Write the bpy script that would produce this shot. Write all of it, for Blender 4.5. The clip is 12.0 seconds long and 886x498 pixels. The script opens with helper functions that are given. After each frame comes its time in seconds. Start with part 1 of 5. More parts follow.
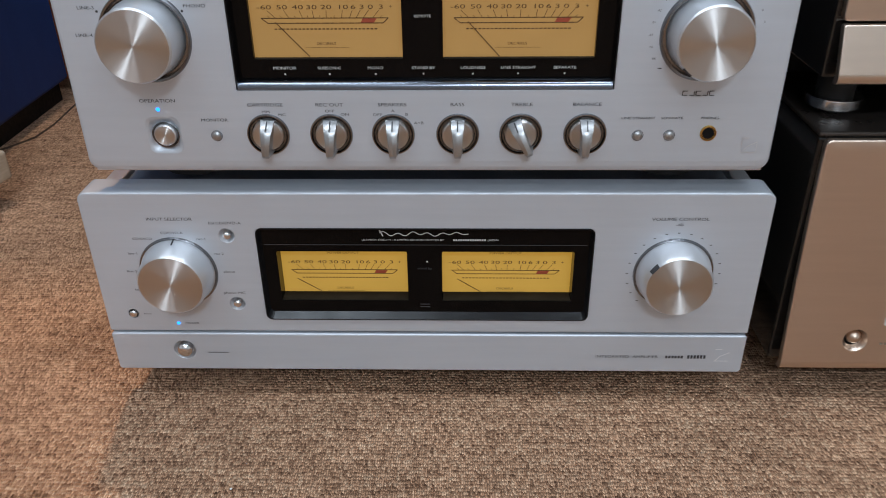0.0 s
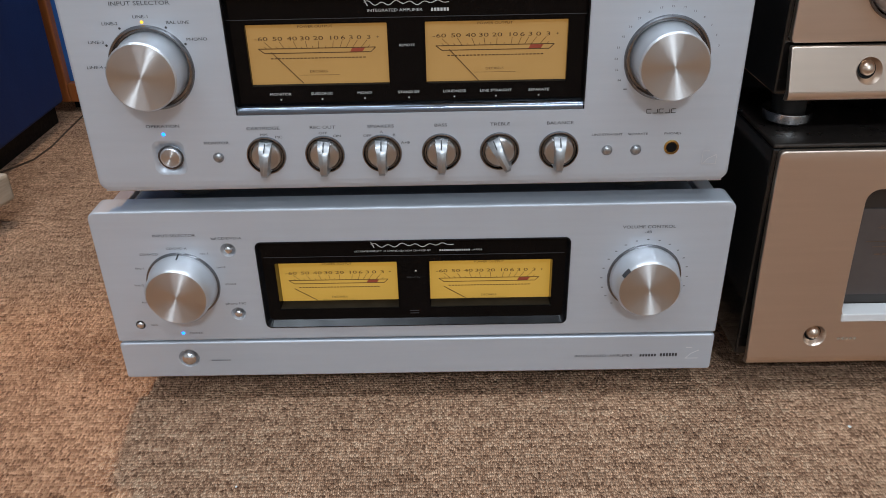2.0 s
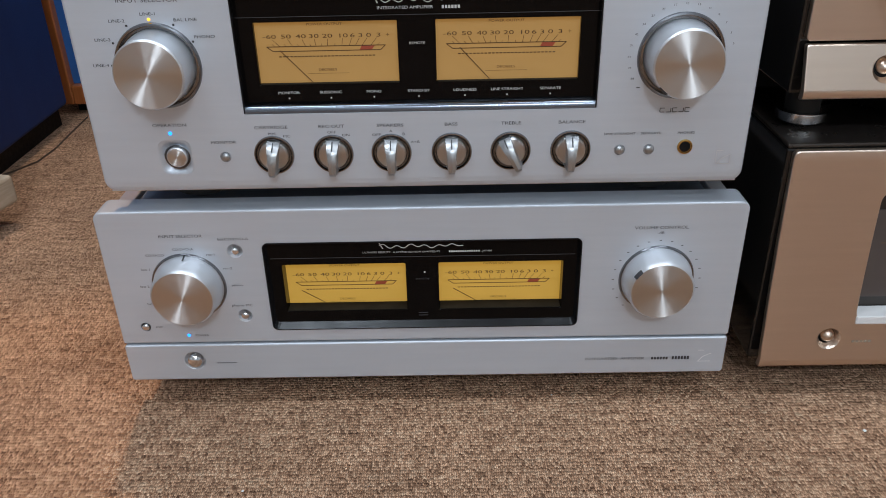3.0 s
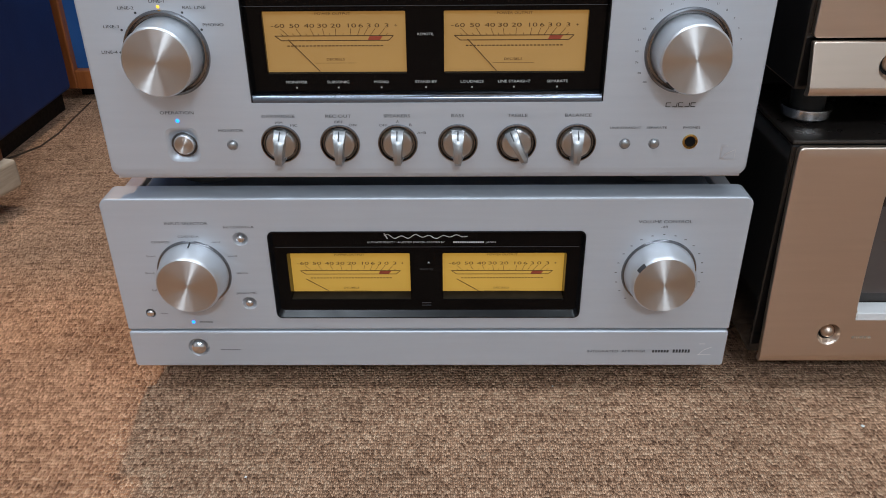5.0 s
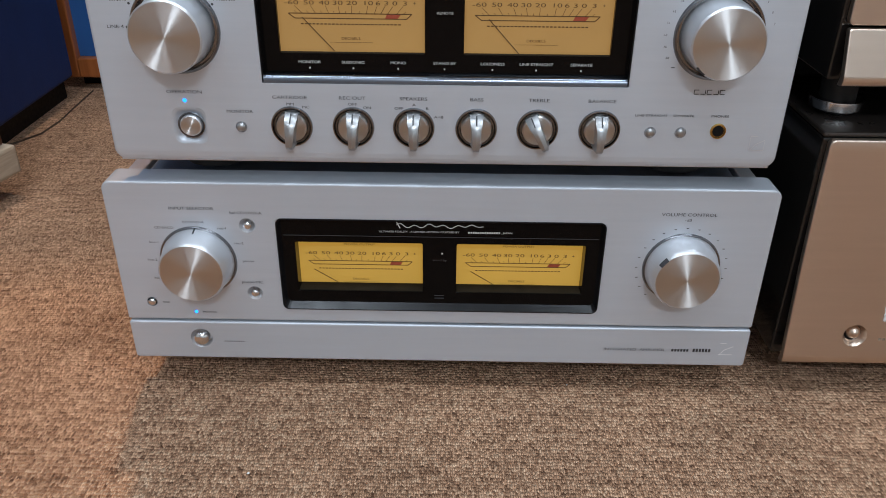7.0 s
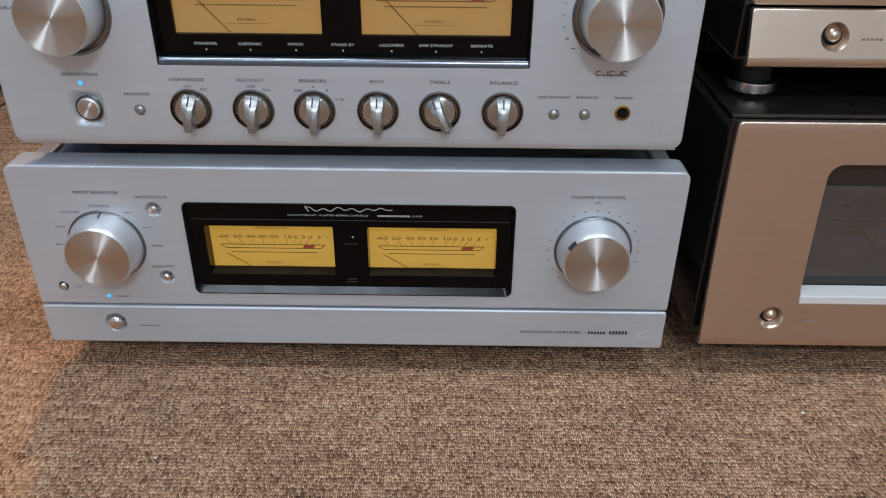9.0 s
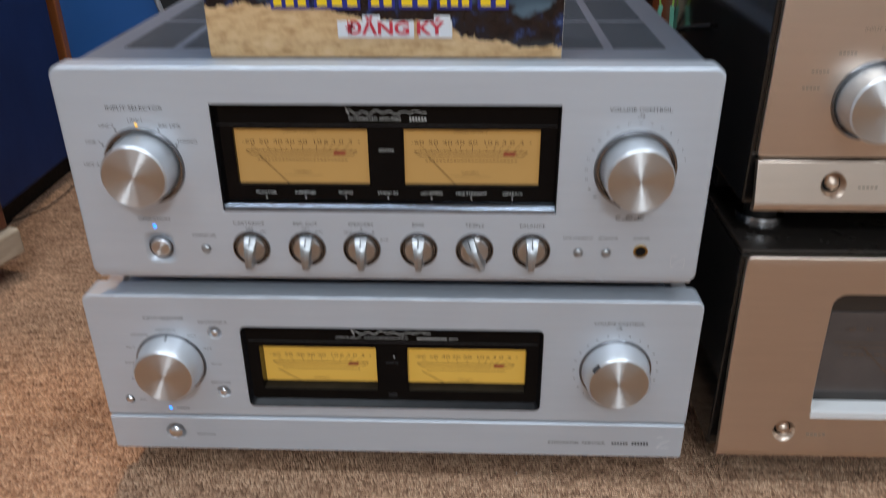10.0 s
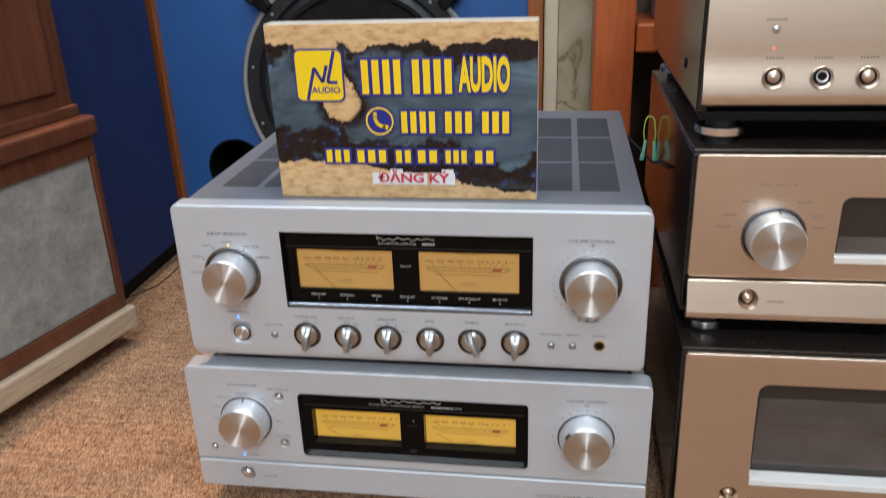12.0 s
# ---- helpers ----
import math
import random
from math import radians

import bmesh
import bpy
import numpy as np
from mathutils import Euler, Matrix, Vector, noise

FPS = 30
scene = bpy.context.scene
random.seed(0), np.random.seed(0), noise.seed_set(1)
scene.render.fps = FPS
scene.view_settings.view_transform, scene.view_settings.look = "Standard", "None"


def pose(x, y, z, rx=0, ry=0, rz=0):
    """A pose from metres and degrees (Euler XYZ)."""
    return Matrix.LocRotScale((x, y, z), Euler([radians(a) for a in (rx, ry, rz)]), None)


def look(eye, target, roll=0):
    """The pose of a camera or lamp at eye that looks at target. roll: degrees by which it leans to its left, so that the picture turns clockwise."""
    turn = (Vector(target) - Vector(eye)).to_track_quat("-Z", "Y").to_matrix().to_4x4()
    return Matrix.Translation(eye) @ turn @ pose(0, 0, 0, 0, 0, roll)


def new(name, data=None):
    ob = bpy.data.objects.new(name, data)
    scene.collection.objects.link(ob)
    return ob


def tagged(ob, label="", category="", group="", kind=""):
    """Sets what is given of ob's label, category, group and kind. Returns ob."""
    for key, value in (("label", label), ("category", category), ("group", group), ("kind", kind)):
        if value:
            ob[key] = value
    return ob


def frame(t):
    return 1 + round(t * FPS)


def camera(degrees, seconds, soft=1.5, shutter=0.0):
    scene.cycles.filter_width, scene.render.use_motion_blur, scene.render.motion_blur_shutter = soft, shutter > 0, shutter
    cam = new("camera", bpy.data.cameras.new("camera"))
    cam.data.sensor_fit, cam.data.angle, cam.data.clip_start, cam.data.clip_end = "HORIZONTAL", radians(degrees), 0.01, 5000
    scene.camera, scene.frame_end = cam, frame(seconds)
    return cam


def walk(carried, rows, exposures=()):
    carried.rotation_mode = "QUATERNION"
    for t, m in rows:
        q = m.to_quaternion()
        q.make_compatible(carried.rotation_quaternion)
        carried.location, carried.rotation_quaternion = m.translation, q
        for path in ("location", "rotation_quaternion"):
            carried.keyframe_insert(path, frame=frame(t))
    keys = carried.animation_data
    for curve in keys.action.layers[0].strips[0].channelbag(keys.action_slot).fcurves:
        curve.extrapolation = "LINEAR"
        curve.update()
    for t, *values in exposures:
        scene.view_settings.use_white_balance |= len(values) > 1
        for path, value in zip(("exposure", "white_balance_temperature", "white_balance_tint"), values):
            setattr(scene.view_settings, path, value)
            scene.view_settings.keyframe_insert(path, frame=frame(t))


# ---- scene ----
cam = camera(57.8, 12.0, 0.95, 0.5)
METRES, EYE, TURN = 0.5018, 0.4036, 1.7
ROWS = [
    (0.0, 0.0, 0.0, 0.0, -0.34, -29.7, 0.6),
    (0.5, 0.008, -0.0532, 0.032, -0.75, -29.66, 0.68),
    (1.0, 0.0111, -0.0777, 0.0434, -1.29, -29.5, 1.11),
    (1.5, 0.0042, -0.079, 0.0456, -1.49, -29.14, 1.19),
    (2.0, 0.0015, -0.0739, 0.0372, -1.63, -28.84, 1.18),
    (2.5, -0.0008, -0.0666, 0.0302, -1.63, -28.62, 1.21),
    (3.0, -0.0103, -0.0631, 0.0249, -1.53, -28.47, 1.19),
    (5.0, -0.0179, -0.0669, 0.0298, -1.19, -29.23, 0.44),
    (5.5, -0.0119, -0.0609, 0.0223, -1.31, -28.97, 0.47),
    (6.0, -0.0287, -0.0493, 0.0073, -1.19, -28.79, 0.37),
    (6.5, -0.0411, -0.0417, -0.0024, -0.93, -28.86, -0.05),
    (8.5, 0.0393, -0.0278, -0.0102, -0.8, -30.24, -1.02),
    (9.0, 0.0837, -0.026, -0.0013, -1.03, -30.73, -0.4),
    (9.5, 0.0714, -0.0397, 0.0443, -0.66, -30.39, 0.01),
    (10.0, 0.066, -0.0633, 0.1512, 0.42, -27.42, 0.41),
    (10.5, 0.1128, -0.1053, 0.2655, 1.66, -24.56, 0.92),
    (11.0, 0.1507, -0.1866, 0.3507, 3.28, -23.2, 1.62),
    (11.5, 0.1877, -0.2875, 0.4147, 5.21, -21.62, 2.41),
    (12.0, 0.217, -0.3666, 0.3647, 6.38, -22.68, 1.93),
]
walk(cam, [(t, pose(0.0255, -0.4776, EYE, 0, 0, TURN) @ pose(METRES * x, METRES * y, METRES * z, 90 + pitch, roll, yaw)) for t, x, y, z, yaw, pitch, roll in ROWS],
     [(0.0, 0.0, 6500, 10), (9.0, 0.0, 6500, 10), (10.5, 0.05, 6650, 10), (11.5, 0.28, 6950, 11), (12.0, 0.35, 6950, 11)])

# ---- light ----
world = bpy.data.worlds.new("world")
scene.world = world
world.use_nodes = True
world.node_tree.nodes["Background"].inputs[0].default_value = (0.75, 0.85, 1.0, 1)
world.node_tree.nodes["Background"].inputs[1].default_value = 0.02


def area_lamp(name, m, sx, sy, watts, colour):
    data = bpy.data.lights.new(name, "AREA")
    data.shape, data.size, data.size_y, data.energy, data.color = "RECTANGLE", sx, sy, watts, colour
    ob = new(name, data)
    ob.matrix_world = m
    return ob


COOL = (0.752, 0.87, 0.99)
WARM = (1.0, 0.56, 0.24)
CEILING = 2.7
# (x, y, length, watts) of each ceiling panel; the one in front of the stack is the strongest
PANELS = [(-0.75, -0.45, 1.15, 21), (0.90, -0.45, 1.15, 21), (-0.95, -1.9, 1.15, 11), (1.10, -1.9, 1.15, 11), (0.36, -3.05, 0.7, 70)]
for px, py, length, watts in PANELS:
    area_lamp("panel_lamp", pose(px, py, CEILING - 0.03), length, 0.28, watts, COOL)
spot = bpy.data.lights.new("warm_spot", "SPOT")
spot.energy, spot.color, spot.shadow_soft_size, spot.spot_size, spot.spot_blend = 140, WARM, 0.07, radians(28), 0.35
new("warm_spot", spot).matrix_world = look((-0.42, 1.35, 2.6), (-0.82, -0.06, 0.0))
# unseen neutral-warm lamp added to brighten the floor between stack and loudspeakers
down = bpy.data.lights.new("down_spot", "SPOT")
down.energy, down.color, down.shadow_soft_size, down.spot_size, down.spot_blend = 72, (1.0, 0.84, 0.68), 0.06, radians(15), 0.6
new("down_spot", down).matrix_world = look((-0.46, 0.40, CEILING - 0.03), (-0.46, 0.37, 0.0))


# ---- materials ----
def material(name, colour, rough=0.5, metal=0.0, **more):
    m = bpy.data.materials.new(name)
    m.use_nodes = True
    b = m.node_tree.nodes["Principled BSDF"]
    b.inputs["Base Color"].default_value = (*colour, 1)
    b.inputs["Roughness"].default_value = rough
    b.inputs["Metallic"].default_value = metal
    for key, value in more.items():
        b.inputs[key.replace("_", " ")].default_value = value
    return m


def add(m, kind, **settings):
    n = m.node_tree.nodes.new(kind)
    for key, value in settings.items():
        setattr(n, key, value)
    return n


def link(m, a, ao, b, bi):
    m.node_tree.links.new(a.outputs[ao], b.inputs[bi])


def coords(m, scale, kind="Object"):
    t, mp = add(m, "ShaderNodeTexCoord"), add(m, "ShaderNodeMapping")
    mp.inputs["Scale"].default_value = scale
    link(m, t, kind, mp, "Vector")
    return mp


def noise_tex(m, scale, size, detail=4.0, rough=0.55):
    n = add(m, "ShaderNodeTexNoise")
    n.inputs["Scale"].default_value, n.inputs["Detail"].default_value, n.inputs["Roughness"].default_value = size, detail, rough
    link(m, coords(m, scale), "Vector", n, "Vector")
    return n


def ramp(m, stops):
    r = add(m, "ShaderNodeValToRGB")
    e = r.color_ramp.elements
    while len(e) < len(stops):
        e.new(0.5)
    for el, (p, c) in zip(e, stops):
        el.position, el.color = p, (*c, 1)
    return r


def vary(m, scale, size, stops, target="Base Color", detail=4.0):
    n, r = noise_tex(m, scale, size, detail), ramp(m, stops)
    link(m, n, "Fac", r, "Fac")
    link(m, r, "Color", m.node_tree.nodes["Principled BSDF"], target)
    return n


def bump(m, source, out, strength, distance):
    b = add(m, "ShaderNodeBump")
    b.inputs["Strength"].default_value, b.inputs["Distance"].default_value = strength, distance
    link(m, source, out, b, "Height")
    link(m, b, "Normal", m.node_tree.nodes["Principled BSDF"], "Normal")
    return b


def grey(*v):
    return [(p, (c, c, c)) for p, c in v]


ALU = material("blasted_aluminium", (0.56, 0.60, 0.65), 0.42, 0.40)
vary(ALU, (3, 60, 60), 4, [(0.3, (0.548, 0.583, 0.635)), (0.7, (0.572, 0.607, 0.66))])
vary(ALU, (20, 500, 500), 3, grey((0.3, 0.38), (0.7, 0.46)), "Roughness")
bump(ALU, noise_tex(ALU, (1, 1, 1), 4000, 2), "Fac", 0.06, 0.0003)
RAIL = material("satin_aluminium", (0.72, 0.73, 0.75), 0.35, 0.8)
vary(RAIL, (40, 2, 40), 6, grey((0.3, 0.3), (0.7, 0.42)), "Roughness")
CHROME = material("polished_metal", (0.75, 0.75, 0.76), 0.14, 1.0)
vary(CHROME, (1, 1, 1), 40, grey((0.3, 0.16), (0.7, 0.22)), "Roughness")
HANDLE = material("satin_handle", (0.41, 0.415, 0.42), 0.36, 0.95)
vary(HANDLE, (1, 1, 1), 90, grey((0.3, 0.32), (0.7, 0.42)), "Roughness")
KNOB_SIDE = material("turned_aluminium", (0.72, 0.74, 0.77), 0.40, 0.8)
vary(KNOB_SIDE, (20, 900, 20), 2, grey((0.3, 0.37), (0.7, 0.44)), "Roughness")


def spun(name, colour, rough=0.38):
    m = material(name, colour, rough, 1.0, Anisotropic=1.0, Anisotropic_Rotation=0.25)
    t = add(m, "ShaderNodeTangent", direction_type="RADIAL", axis="Y")
    link(m, t, "Tangent", m.node_tree.nodes["Principled BSDF"], "Tangent")
    vary(m, (1, 1, 1), 900, grey((0.3, rough - 0.04), (0.7, rough + 0.05)), "Roughness")
    return m


SPUN = spun("spun_aluminium", (0.68, 0.67, 0.66))
RIM = material("dark_window_rim", (0.008, 0.008, 0.009), 0.2, 0.0, Specular_IOR_Level=0.2)
vary(RIM, (1, 1, 1), 60, grey((0.3, 0.15), (0.7, 0.25)), "Roughness")
SILL = material("polished_sill", (0.19, 0.21, 0.25), 0.22, 1.0)
vary(SILL, (4, 60, 60), 3, grey((0.3, 0.15), (0.7, 0.24)), "Roughness")
DIM_SILL = material("dull_inner_sill", (0.02, 0.016, 0.011), 0.7, 0.0, Specular_IOR_Level=0.08)
vary(DIM_SILL, (1, 1, 1), 90, [(0.3, (0.016, 0.013, 0.009)), (0.7, (0.026, 0.021, 0.014))])
RING = material("dark_chrome_ring", (0.24, 0.24, 0.25), 0.12, 1.0)
vary(RING, (1, 1, 1), 60, grey((0.3, 0.09), (0.7, 0.16)), "Roughness")
BLACK_GLASS = material("black_glass", (0.0035, 0.003, 0.003), 0.1, 0.0, Specular_IOR_Level=0.12)
vary(BLACK_GLASS, (1, 1, 1), 120, grey((0.3, 0.08), (0.7, 0.14)), "Roughness")
VOID = material("black_plastic", (0.006, 0.006, 0.0065), 0.5, 0.0, Specular_IOR_Level=0.15)
vary(VOID, (1, 1, 1), 200, grey((0.3, 0.42), (0.7, 0.6)), "Roughness")
RUBBER = material("black_rubber", (0.02, 0.02, 0.02), 0.7)
INK = material("black_ink", (0.035, 0.035, 0.04), 0.6)
INK_GREY = material("grey_ink", (0.05, 0.05, 0.055), 0.6)
INK_WHITE = material("white_ink", (0.62, 0.62, 0.60), 0.6)
INK_GOLD = material("brown_ink", (0.29, 0.235, 0.175), 0.6)
INK_SCALE = material("scale_ink", (0.10, 0.052, 0.018), 0.6)
RED_INK = material("red_ink", (0.38, 0.07, 0.03), 0.6)


def lit_dial(name, colour, glow, strength):
    m = material(name, colour, 0.6)
    b = m.node_tree.nodes["Principled BSDF"]
    b.inputs["Emission Strength"].default_value = strength
    vary(m, (1, 1, 1), 28, [(0.25, tuple(c * 0.86 for c in glow)), (0.75, glow)], "Emission Color", 2.0)
    return m


AMBER = lit_dial("amber_dial", (0.24, 0.165, 0.065), (0.74, 0.36, 0.075), 0.30)
YELLOW = lit_dial("yellow_dial", (0.27, 0.19, 0.05), (0.86, 0.465, 0.06), 0.42)


def lamp_dot(name, colour, strength):
    return material(name, colour, 0.3, 0.0, Emission_Color=(*colour, 1), Emission_Strength=strength)


BLUE_LED = lamp_dot("blue_led", (0.01, 0.22, 1.0), 3.0)
YELLOW_LED = lamp_dot("yellow_led", (1.0, 0.55, 0.05), 1.0)
RED_LED = lamp_dot("red_led", (1.0, 0.12, 0.05), 1.2)
COVER = material("grey_enamel", (0.19, 0.21, 0.25), 0.45, 0.3)
vary(COVER, (1, 1, 1), 14, [(0.3, (0.178, 0.198, 0.236)), (0.7, (0.202, 0.224, 0.264))])
bump(COVER, noise_tex(COVER, (1, 1, 1), 2500, 2), "Fac", 0.10, 0.0003)
# dark of the slot openings, put into the colour of flat bars
SLOT_SHADE = material("slot_shade_grey", (0.042, 0.048, 0.056), 0.6)
GOLD = material("champagne_aluminium", (0.68, 0.56, 0.465), 0.37, 1.0)
vary(GOLD, (3, 60, 60), 4, [(0.3, (0.665, 0.547, 0.453)), (0.7, (0.695, 0.573, 0.477))])
bump(GOLD, noise_tex(GOLD, (1, 1, 1), 4000, 2), "Fac", 0.06, 0.0003)
GOLD_POLISH = material("polished_champagne", (0.62, 0.49, 0.39), 0.34, 1.0)
PIANO = material("gloss_black_side", (0.012, 0.010, 0.009), 0.05, 0.0)
vary(PIANO, (1, 1, 1), 60, grey((0.3, 0.09), (0.7, 0.13)), "Roughness")
BROWN_LID = material("dark_bronze_lid", (0.05, 0.04, 0.034), 0.3, 0.5)
vary(BROWN_LID, (1, 1, 1), 60, grey((0.3, 0.24), (0.7, 0.4)), "Roughness")
DARK_METER = material("unlit_meter_glass", (0.085, 0.07, 0.066), 0.16)
vary(DARK_METER, (1, 1, 1), 25, [(0.3, (0.075, 0.062, 0.058)), (0.7, (0.10, 0.082, 0.076))])
WINDOW_BACK = material("smoked_window", (0.035, 0.028, 0.024), 0.14)
vary(WINDOW_BACK, (1, 1, 1), 80, grey((0.3, 0.10), (0.7, 0.2)), "Roughness")


def wood(name, dark, light, grain, rough=0.4):
    m = material(name, light, rough, 0.0, Coat_Weight=0.25)
    n = vary(m, grain, 5, [(0.25, dark), (0.5, tuple((a + b) / 2 for a, b in zip(dark, light))), (0.75, light)], detail=7)
    n.inputs["Distortion"].default_value = 0.6
    bump(m, n, "Fac", 0.12, 0.002)
    return m


ORANGE_WOOD = wood("orange_veneer", (0.27, 0.048, 0.010), (0.54, 0.118, 0.026), (9, 9, 0.9))
STRIP_WOOD = wood("edge_veneer", (0.27, 0.072, 0.018), (0.46, 0.145, 0.040), (30, 30, 2))
BROWN_WOOD = wood("walnut_veneer", (0.075, 0.022, 0.010), (0.165, 0.054, 0.026), (16, 16, 1.2))
PLANK = wood("pale_plank", (0.36, 0.27, 0.18), (0.58, 0.47, 0.35), (4, 4, 40), 0.7)
BLUE = material("blue_baffle_paint", (0.03, 0.115, 0.33), 0.5)
vary(BLUE, (1, 1, 1), 5, [(0.3, (0.019, 0.098, 0.30)), (0.7, (0.025, 0.118, 0.36))])
bump(BLUE, noise_tex(BLUE, (1, 1, 1), 900, 3), "Fac", 0.12, 0.0006)
NAVY = material("navy_cloth", (0.010, 0.035, 0.16), 0.8)
vary(NAVY, (3, 3, 1.2), 6, [(0.3, (0.006, 0.025, 0.115)), (0.7, (0.009, 0.033, 0.145))])
bump(NAVY, noise_tex(NAVY, (1, 1, 0.2), 1200, 2), "Fac", 0.3, 0.001)
GRILLE = material("grey_weave", (0.30, 0.30, 0.285), 0.95)
gn = vary(GRILLE, (1, 1, 1), 16, [(0.32, (0.17, 0.17, 0.16)), (0.5, (0.31, 0.31, 0.29)), (0.68, (0.46, 0.46, 0.44))], detail=14)
gn.inputs["Roughness"].default_value = 0.82
bump(GRILLE, noise_tex(GRILLE, (1, 1, 1), 450, 4), "Fac", 0.6, 0.002)
CONE = material("black_paper_cone", (0.018, 0.018, 0.018), 0.75)
cn = vary(CONE, (1, 1, 1), 40, [(0.3, (0.012, 0.012, 0.012)), (0.7, (0.026, 0.026, 0.025))])
SURROUND = material("grey_rubber_surround", (0.014, 0.015, 0.017), 0.5)
vary(SURROUND, (1, 1, 1), 90, grey((0.3, 0.4), (0.7, 0.6)), "Roughness")
FRAME_METAL = material("cast_grey_frame", (0.36, 0.38, 0.41), 0.4, 0.6)
vary(FRAME_METAL, (1, 1, 1), 90, grey((0.3, 0.32), (0.7, 0.5)), "Roughness")
MARBLE = material("veined_stone", (0.5, 0.47, 0.39), 0.35)
mn = vary(MARBLE, (1, 1, 0.8), 10, [(0.34, (0.52, 0.44, 0.31)), (0.46, (0.42, 0.34, 0.22)), (0.49, (0.16, 0.115, 0.065)), (0.53, (0.42, 0.335, 0.215)), (0.7, (0.54, 0.46, 0.33))], detail=8)
PALE_STONE = material("pale_stone", (0.55, 0.54, 0.50), 0.4)
vary(PALE_STONE, (1, 1, 1), 9, [(0.3, (0.62, 0.50, 0.37)), (0.7, (0.74, 0.61, 0.46))])
mn.inputs["Distortion"].default_value = 1.2
PAINT = material("ceiling_paint", (0.62, 0.63, 0.64), 0.7)
vary(PAINT, (1, 1, 1), 3, [(0.3, (0.58, 0.59, 0.60)), (0.7, (0.66, 0.67, 0.68))])
# kept light so the unseen walls brighten the metal fronts
WALL = material("bounce_wall_grey", (0.55, 0.55, 0.54), 0.7)
vary(WALL, (1, 1, 1), 3, [(0.3, (0.53, 0.53, 0.52)), (0.7, (0.57, 0.57, 0.56))])
DARK_WALL = material("dark_wall_panel", (0.07, 0.06, 0.055), 0.6)
vary(DARK_WALL, (1, 1, 1), 4, [(0.3, (0.055, 0.048, 0.044)), (0.7, (0.085, 0.072, 0.066))])
GREEN = material("green_insulation", (0.42, 0.66, 0.10), 0.4)
TEAL = material("teal_connector", (0.22, 0.60, 0.42), 0.4)

# looped carpet: rows across x, broken into short loops of mixed brown yarn
CARPET = material("brown_loop_carpet", (0.24, 0.16, 0.10), 0.95)
CARPET.node_tree.nodes["Principled BSDF"].inputs["Specular IOR Level"].default_value = 0.15
loops = add(CARPET, "ShaderNodeTexVoronoi")
loops.inputs["Scale"].default_value = 1.0
loops.inputs["Randomness"].default_value = 0.55
link(CARPET, coords(CARPET, (620, 320, 1)), "Vector", loops, "Vector")
streak = noise_tex(CARPET, (0.35, 2.0, 1), 80, 6, 0.72)
pick = add(CARPET, "ShaderNodeSeparateColor")
link(CARPET, loops, "Color", pick, "Color")
blend = add(CARPET, "ShaderNodeMix", data_type="FLOAT")
blend.inputs[0].default_value = 0.67
CARPET.node_tree.links.new(pick.outputs[0], blend.inputs[2])
CARPET.node_tree.links.new(streak.outputs["Fac"], blend.inputs[3])
yr = ramp(CARPET, [(0.24, (0.13, 0.063, 0.037)), (0.42, (0.465, 0.261, 0.157)), (0.58, (0.675, 0.404, 0.252)), (0.76, (0.93, 0.635, 0.42))])
CARPET.node_tree.links.new(blend.outputs[0], yr.inputs["Fac"])
patch = noise_tex(CARPET, (1, 1.3, 1), 9, 5)
pr = ramp(CARPET, grey((0.3, 0.82), (0.7, 1.12)))
link(CARPET, patch, "Fac", pr, "Fac")
mx = add(CARPET, "ShaderNodeMix", data_type="RGBA", blend_type="MULTIPLY")
mx.inputs[0].default_value = 1.0
CARPET.node_tree.links.new(yr.outputs["Color"], mx.inputs[6])
CARPET.node_tree.links.new(pr.outputs["Color"], mx.inputs[7])
CARPET.node_tree.links.new(mx.outputs[2], CARPET.node_tree.nodes["Principled BSDF"].inputs["Base Color"])
inv = add(CARPET, "ShaderNodeMath", operation="SUBTRACT")
inv.inputs[0].default_value = 1.0
link(CARPET, loops, "Distance", inv, 1)
bump(CARPET, inv, "Value", 1.0, 0.0045)


# ---- mesh helpers ----
def part(name, bm, mat, parent, label="", smooth=False, kind=""):
    me = bpy.data.meshes.new(name)
    bm.to_mesh(me)
    bm.free()
    for m in (mat if isinstance(mat, (list, tuple)) else [mat]):
        me.materials.append(m)
    if smooth:
        for p in me.polygons:
            p.use_smooth = True
        me.set_sharp_from_angle(angle=radians(35))
    ob = new(name, me)
    if parent:
        ob.parent = parent
    return tagged(ob, label, kind=kind)


def thing(name, label, category, m=Matrix(), group="", kind=""):
    ob = new(name)
    ob.empty_display_size = 0.05
    ob.matrix_world = m
    return tagged(ob, label, category, group, kind)


def box(x0, x1, y0, y1, z0, z1, r=0.0, seg=2, bm=None):
    b = bmesh.new()
    bmesh.ops.create_cube(b, size=1.0)
    for v in b.verts:
        v.co = Vector(((x0 + x1) / 2 + v.co.x * (x1 - x0), (y0 + y1) / 2 + v.co.y * (y1 - y0), (z0 + z1) / 2 + v.co.z * (z1 - z0)))
    if r:
        bmesh.ops.bevel(b, geom=b.edges[:], offset=r, segments=seg, affect="EDGES", profile=0.5)
    if bm is None:
        return b
    merge(bm, b)
    return bm


def merge(bm, other, m=None):
    me = bpy.data.meshes.new("tmp")
    other.to_mesh(me)
    other.free()
    if m is not None:
        me.transform(m)
    bm.from_mesh(me)
    bpy.data.meshes.remove(me)


